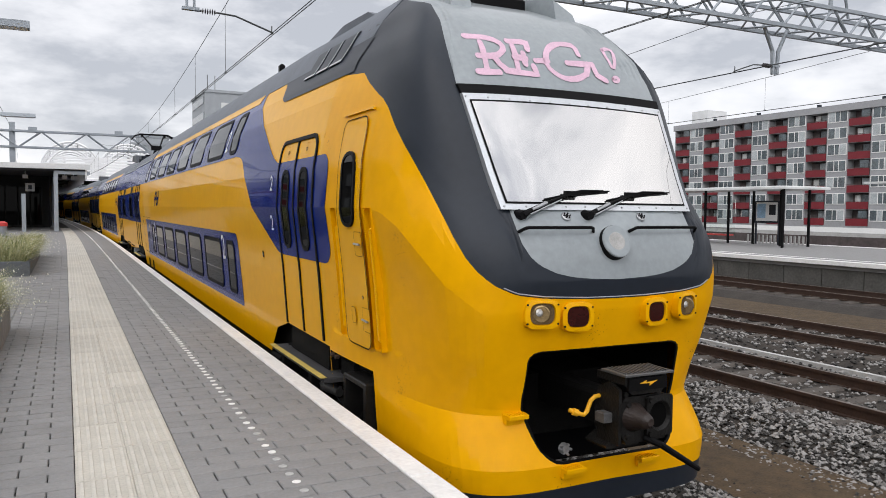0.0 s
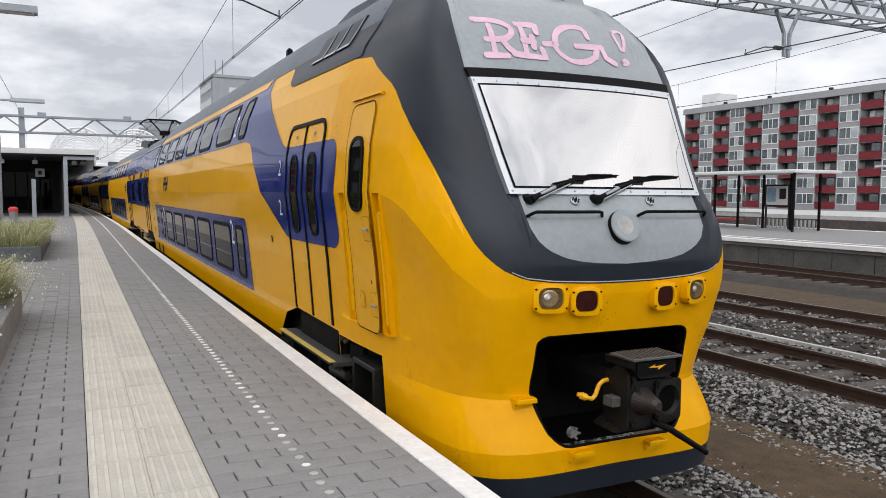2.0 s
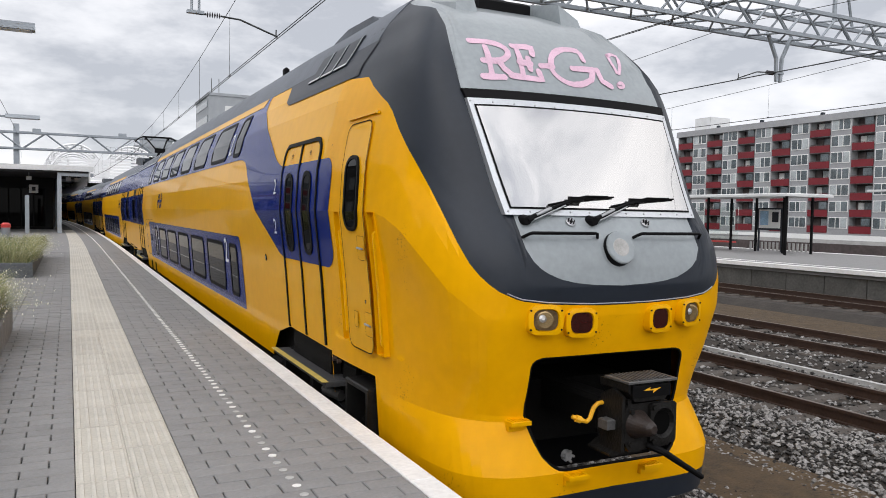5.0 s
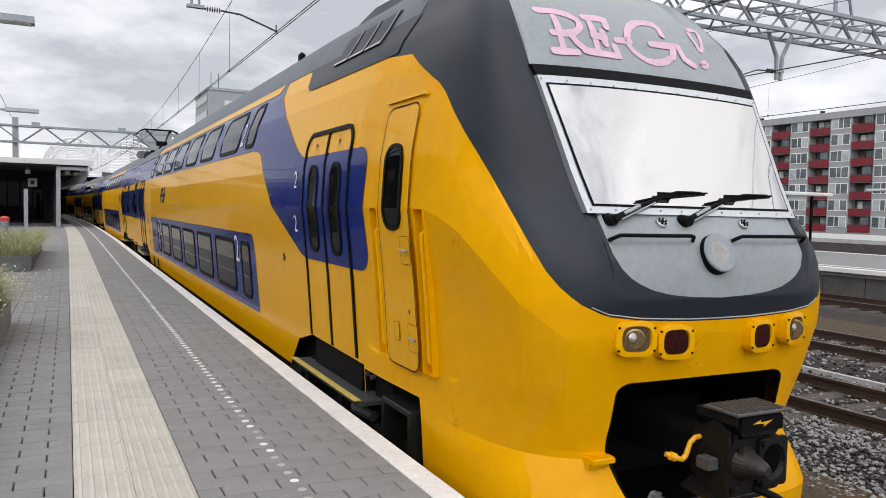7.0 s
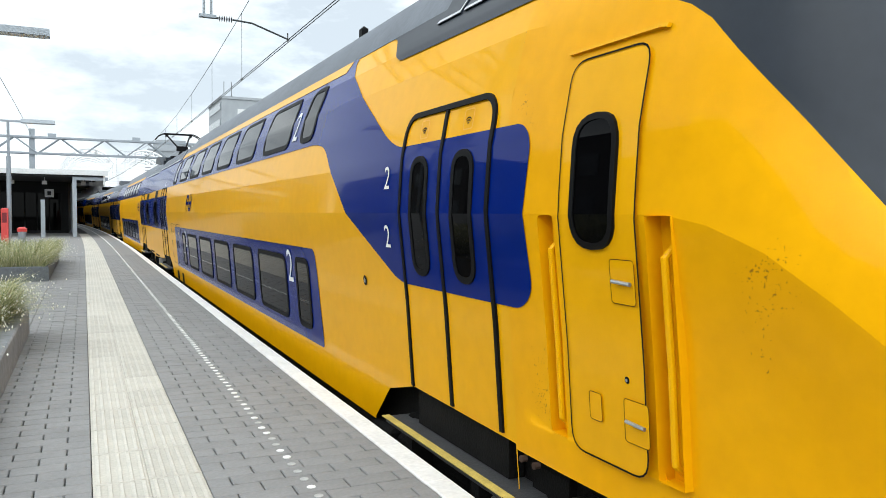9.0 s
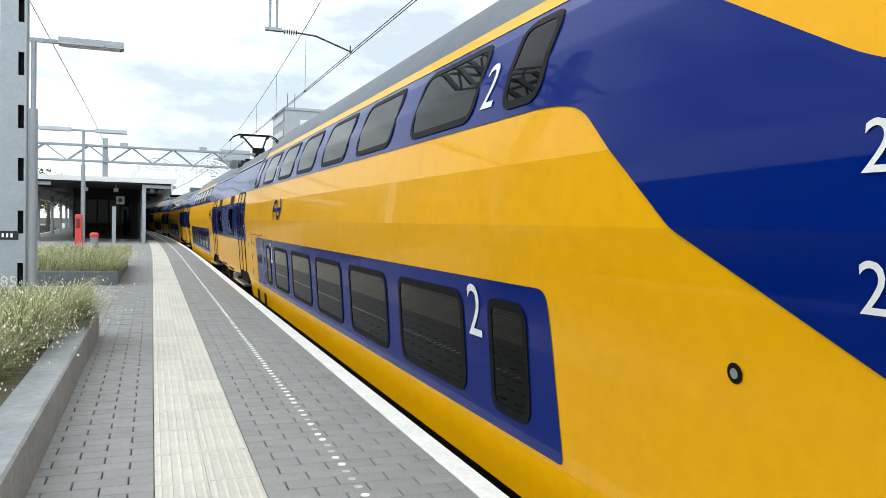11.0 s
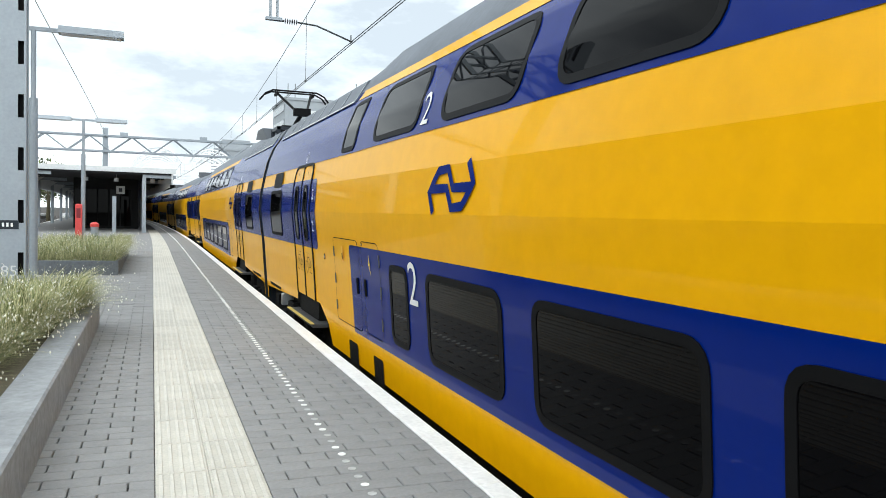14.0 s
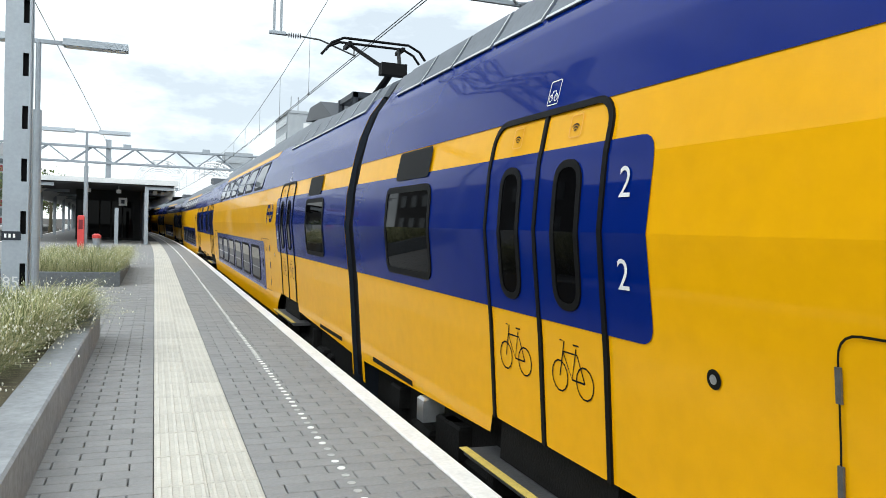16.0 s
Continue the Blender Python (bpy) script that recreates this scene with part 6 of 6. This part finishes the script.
        # flat panels; thin dark outlines paint the edge shade of the handle recesses
        for yy, zz in ((5.63, 1.28), (5.59, 0.68)):
            side_panel("handle_recess", rrect(yy - 0.07, yy + 0.09, zz - 0.09, zz + 0.10, 0.02), YELLOW, dr, 0.012, side)
            side_band("recess_edge", rrect(yy - 0.07, yy + 0.09, zz - 0.09, zz + 0.10, 0.02), 0.003, UNDER, dr, 0.013, side, True)
            part("handle", Build().tube([(XC + side * (half_width(zz) + 0.03), yy - 0.06, zz), (XC + side * (half_width(zz) + 0.03), yy + 0.06, zz + 0.005)], 0.009, 8), STEEL, dr)
        side_panel("handle_recess", rrect(5.84, 5.93, 0.63, 0.76, 0.015), YELLOW, dr, 0.012, side)
        side_band("recess_edge", rrect(5.84, 5.93, 0.63, 0.76, 0.015), 0.003, UNDER, dr, 0.013, side, True)
        bolt_eye(dr, 5.66, 0.86, side, 0.016)
        side_band("drip_rail", [(6.14, 2.33), (5.5, 2.33), (5.46, 2.32)], 0.018, YELLOW, o, 0.018, side, rim=0.02)
        for y0, y1 in RECESSES:
            rc = Build()
            zz = [0.47, 0.95, 1.565]
            sec = [(XC + side * (half_width(z) - d), z) for z in zz for d in (0.0, 0.085)]
            vv = [(x, y, z) for x, z in sec for y in (y0, y1)]
            rc.add(vv, [(2, 3, 7, 6), (6, 7, 11, 10), (0, 2, 6, 4), (4, 6, 10, 8), (1, 5, 7, 3), (5, 9, 11, 7), (0, 1, 3, 2), (8, 10, 11, 9)])
            rcp = part("grab_recess", rc, YELLOW, o, "recess with a vertical grab bar")
            ym = (y0 + y1) / 2 - 0.015
            xs = lambda z: XC + side * (half_width(z) - 0.015)
            part("grab_bar", Build().tube([(xs(0.5) - side * 0.07, ym, 0.5), (xs(0.56), ym, 0.56), (xs(0.95), ym, 0.95), (xs(1.4), ym, 1.40), (xs(1.46) - side * 0.07, ym, 1.46)], 0.018, 10), YELLOW, rcp)
        xo, xi = XC + side * 1.24, XC + side * 0.95
        fs = Build()
        fs.box(*sorted((xi, xo)), 5.64, 6.18, 0.12, 0.16, bevel=0.01).box(*sorted((xi, xo)), 5.64, 6.18, -0.30, -0.26)
        fs.box(*sorted((xi, xo)), 5.64, 5.69, -0.26, 0.12).box(*sorted((xi, xo)), 6.13, 6.18, -0.26, 0.12)
        part("cab_step", fs, IRON, o, "black open step frame under the cab door")
        for y in (6.45, 6.58):
            part("bolt", Build().tube([(XC + side * 1.19, y, 0.24), (XC + side * 1.225, y, 0.24)], 0.02, 8), RUST, o)
        damper = part("damper", Build().tube([(XC + side * 1.12, 6.62, -0.12), (XC + side * 1.20, 6.85, -0.10)], 0.05, 12), STEELD, o, "grey cylindrical damper")
        part("rod", Build().tube([(XC + side * 1.20, 6.85, -0.10), (XC + side * 1.23, 7.0, -0.08)], 0.02, 8), STEEL, damper)
    # roof gear
    part("aerial", Build().box(XC - 0.40, XC - 0.32, 11.62, 11.72, 3.58, 3.76, bevel=0.03), BLACK, o)
    part("roof_pod", Build().prism([(7.5, 3.56), (7.8, 3.67), (8.6, 3.69), (9.1, 3.62), (9.1, 3.5), (7.5, 3.5)], 0, XC - 0.42, XC + 0.42), ROOF, o, "raised roof equipment cover")
    part("gangway", gap_ring(30.402, 30.798), BLACK, o, "black gangway bellows")
    for y0, z0, dy, dz, dx, mt in ((28.2, -0.05, 0.16, 0.20, 1.24, STEEL), (27.6, -0.2, 0.5, 0.25, 1.16, UNDER), (29.1, -0.15, 0.3, 0.2, 1.16, UNDER), (9.2, -0.4, 0.6, 0.25, 1.1, UNDER),
                                   (6.3, -0.1, 0.35, 0.3, 1.10, UNDER), (6.95, -0.22, 0.22, 0.18, 1.2, STEELD)):
        for s in (-1, 1):
            a, c = sorted((XC + s * (dx - 0.25), XC + s * dx))
            part("underframe_box", Build().box(a, c, y0, y0 + dy, z0, z0 + dz, bevel=0.02), mt, o)
    return o


def pantograph(o, yc):
    """A raised pantograph: base, lower arm, upper arm, head."""
    zr = 3.56
    b = Build()
    b.box(XC - 0.55, XC + 0.55, yc - 0.5, yc - 0.42, zr, zr + 0.08).box(XC - 0.55, XC + 0.55, yc + 0.42, yc + 0.5, zr, zr + 0.08)
    for s in (-1, 1):
        b.box(XC + s * 0.5 - 0.04, XC + s * 0.5 + 0.04, yc - 0.5, yc + 0.5, zr, zr + 0.08)
        for d in (-0.45, 0.45):
            b.tube([(XC + s * 0.5, yc + d, 3.3), (XC + s * 0.5, yc + d, zr)], 0.05, 8)
    pg = part("pantograph", b, DARK, o, "raised black pantograph on the roof")
    part("lower_arm", Build().tube([(XC, yc + 0.4, zr + 0.12), (XC, yc - 0.75, zr + 0.40)], [0.07, 0.05], 8).box(XC - 0.3, XC + 0.3, yc + 0.3, yc + 0.5, zr + 0.05, zr + 0.2), BLACK, pg)
    ua = Build()
    for s in (-1, 1):
        ua.tube([(XC + s * 0.12, yc - 0.75, zr + 0.42), (XC + s * 0.42, yc + 0.35, 4.55)], 0.032, 6)
    ua.box(XC - 0.2, XC + 0.2, yc - 0.86, yc - 0.68, zr + 0.32, zr + 0.5)
    part("upper_arm", ua, BLACK, pg)
    hd = Build()
    for d in (-0.16, 0.16):
        pts = [(XC - 0.85, yc + 0.35 + d, 4.38), (XC - 0.74, yc + 0.35 + d, 4.52), (XC - 0.55, yc + 0.35 + d, 4.61), (XC + 0.55, yc + 0.35 + d, 4.61), (XC + 0.74, yc + 0.35 + d, 4.52), (XC + 0.85, yc + 0.35 + d, 4.38)]
        hd.tube(pts, 0.022, 7)
    for s in (-1, 1):
        hd.box(XC + s * 0.45 - 0.03, XC + s * 0.45 + 0.03, yc + 0.15, yc + 0.55, 4.50, 4.56)
    part("head", hd, BLACK, pg)


def make_mid_coach():
    """Second coach, standing behind the first; both its ends look like the first one's rear."""
    y0, y1 = 30.8, 57.2
    o = thing("train_coach", (XC, 44.0, -0.76), "yellow and blue double-deck intermediate train coach", "train", "train coaches")
    me = body_shell(y0, y1)
    fa = lambda a: 30.4 + 30.8 - a
    fb = lambda a: a + 26.8
    cut = [(24.3, -0.5), (24.75, 0.12), (25.2, 0.33), (26.9, 0.33), (26.95, 0.20), (30.35, 0.10), (30.35, -0.5)]
    for f in (fa, fb):
        cut_poly(me, [(f(a), z) for a, z in cut], 0, lambda c: True)
    part("body", smooth_shade(me, 7), None, o)
    part("roof", roof_shell([(30.8, 3.44), (34.2, 3.44), (36.2, 3.72), (44, 3.72), (51.8, 3.72), (53.8, 3.44), (57.2, 3.44)]), None, o)
    part("end_wall", end_wall(y0 + 0.01), DARK, o)
    part("end_wall", end_wall(y1 - 0.01), DARK, o)
    under_boxes(o, y0 + 0.2, y1 - 0.2)
    bogie(o, y0 + 3.2)
    bogie(o, y1 - 3.2)
    for side in (-1, 1):
        side_panel("paint_field", [(38.2, 2.245), (49.9, 2.245), (49.9, ROOF_Z), (38.2, ROOF_Z)], BLUE, o, 0.005, side)
        side_panel("paint_field", [(38.2, 2.945), (49.9, 2.945), (49.9, ROOF_Z), (38.2, ROOF_Z)], YELLOW, o, 0.009, side, "yellow stripe under the roof edge")
        side_panel("paint_field", rrect(37.9, 50.0, 0.23, 1.21, 0.08), BLUE, o, 0.005, side, "dark blue lower window band")
        rear_livery(o, side, fa)
        rear_livery(o, side, fb)
        for k in range(6):
            window(o, 38.7 + k * 1.88, 40.12 + k * 1.88, 0.38, 1.07, side)
            window(o, 38.7 + k * 1.88, 40.12 + k * 1.88, 2.32, 2.86, side, 0.16)
        logo(o, 36.9 + 0.0, 1.76, 0.34, side)
        roof_hatches(o, 31.2, 36.5, 6, side)
    part("roof_pod", Build().prism([(35.0, 3.4), (36.0, 3.80), (37.0, 3.82), (37.4, 3.6)], 0, XC - 0.6, XC + 0.6), DARK, o, "raised roof equipment cover")
    part("gangway", gap_ring(y1 + 0.002, y1 + 0.398), BLACK, o, "black gangway bellows")
    return o


def screen_glass():
    m = bpy.data.materials.new("windscreen_glass")
    m.use_nodes = True
    b = m.node_tree.nodes["Principled BSDF"]
    b.inputs["Base Color"].default_value = (0.66, 0.65, 0.64, 1)
    b.inputs["Roughness"].default_value = 0.03
    b.inputs["Metallic"].default_value = 0.9
    b.inputs["Coat Weight"].default_value = 0.5
    b.inputs["Coat Roughness"].default_value = 0.02
    return m


FLASH = mat("warning_yellow", (0.75, 0.55, 0.03), 0.5, vary=0.08)
STEPEDGE = mat("worn_yellow_edge", (0.55, 0.42, 0.10), 0.6, vary=0.3, scale=9)
STEPTOP = mat("dark_step_plate", (0.045, 0.045, 0.047), 0.6, vary=0.3, scale=8, bump=0.2)
IRON = mat("greasy_iron", (0.010, 0.0095, 0.009), 0.45, vary=0.5, scale=14, bump=0.3, bump_scale=50, spec=0.22)
RUSTY = mat("worn_cone_iron", (0.026, 0.018, 0.015), 0.45, vary=0.4, scale=18, bump=0.2, spec=0.4)
# near-black colour for the shade inside small openings
VOID = mat("opening_shade", (0.003, 0.003, 0.003), 0.9, vary=0.2, spec=0.05)
STEELD = mat("dull_tread_steel", (0.12, 0.12, 0.12), 0.5, metal=0.5, vary=0.3, scale=20)
SCREEN = screen_glass()
cab_car = make_cab_car()
coach = make_mid_coach()
cars = [(cab_car, 17.2), (coach, 44.0)]
for k in range(1, 6):
    cars.append((copy_thing(coach, pose(XC, 44.0 + 26.8 * k, -0.76)), 44.0 + 26.8 * k))
ORIGIN[0] = Vector((XC, 44.0, -0.76))
pantograph(coach, 34.3)

SHIFT = [(0.0, 0.0), (4.2, 0.0), (4.7, 0.003), (5.2, 0.045), (5.6, 0.146), (6.0, 0.301), (6.5, 0.554), (7.0, 0.900), (7.5, 1.307), (8.0, 1.798), (8.5, 2.388), (9.0, 3.067), (9.5, 3.837),
         (10.0, 4.715), (11.0, 6.68), (12.0, 9.076), (12.5, 10.427), (13.0, 11.863), (13.5, 13.359), (14.0, 14.953), (14.5, 16.608), (15.0, 18.399), (15.5, 20.284), (16.0, 22.272)]


def motions():
    """The whole train draws forward past the platform."""
    for ob, yc in cars:
        rows = []
        for t, s in SHIFT:
            y = yc - s
            slope = -0.0008 * max(y - 30.0, 0.0)
            rows.append((t, pose(XC + bend(y), y, -0.76, 0, 0, -math.degrees(math.atan(slope)))))
        walk(ob, rows)


motions()
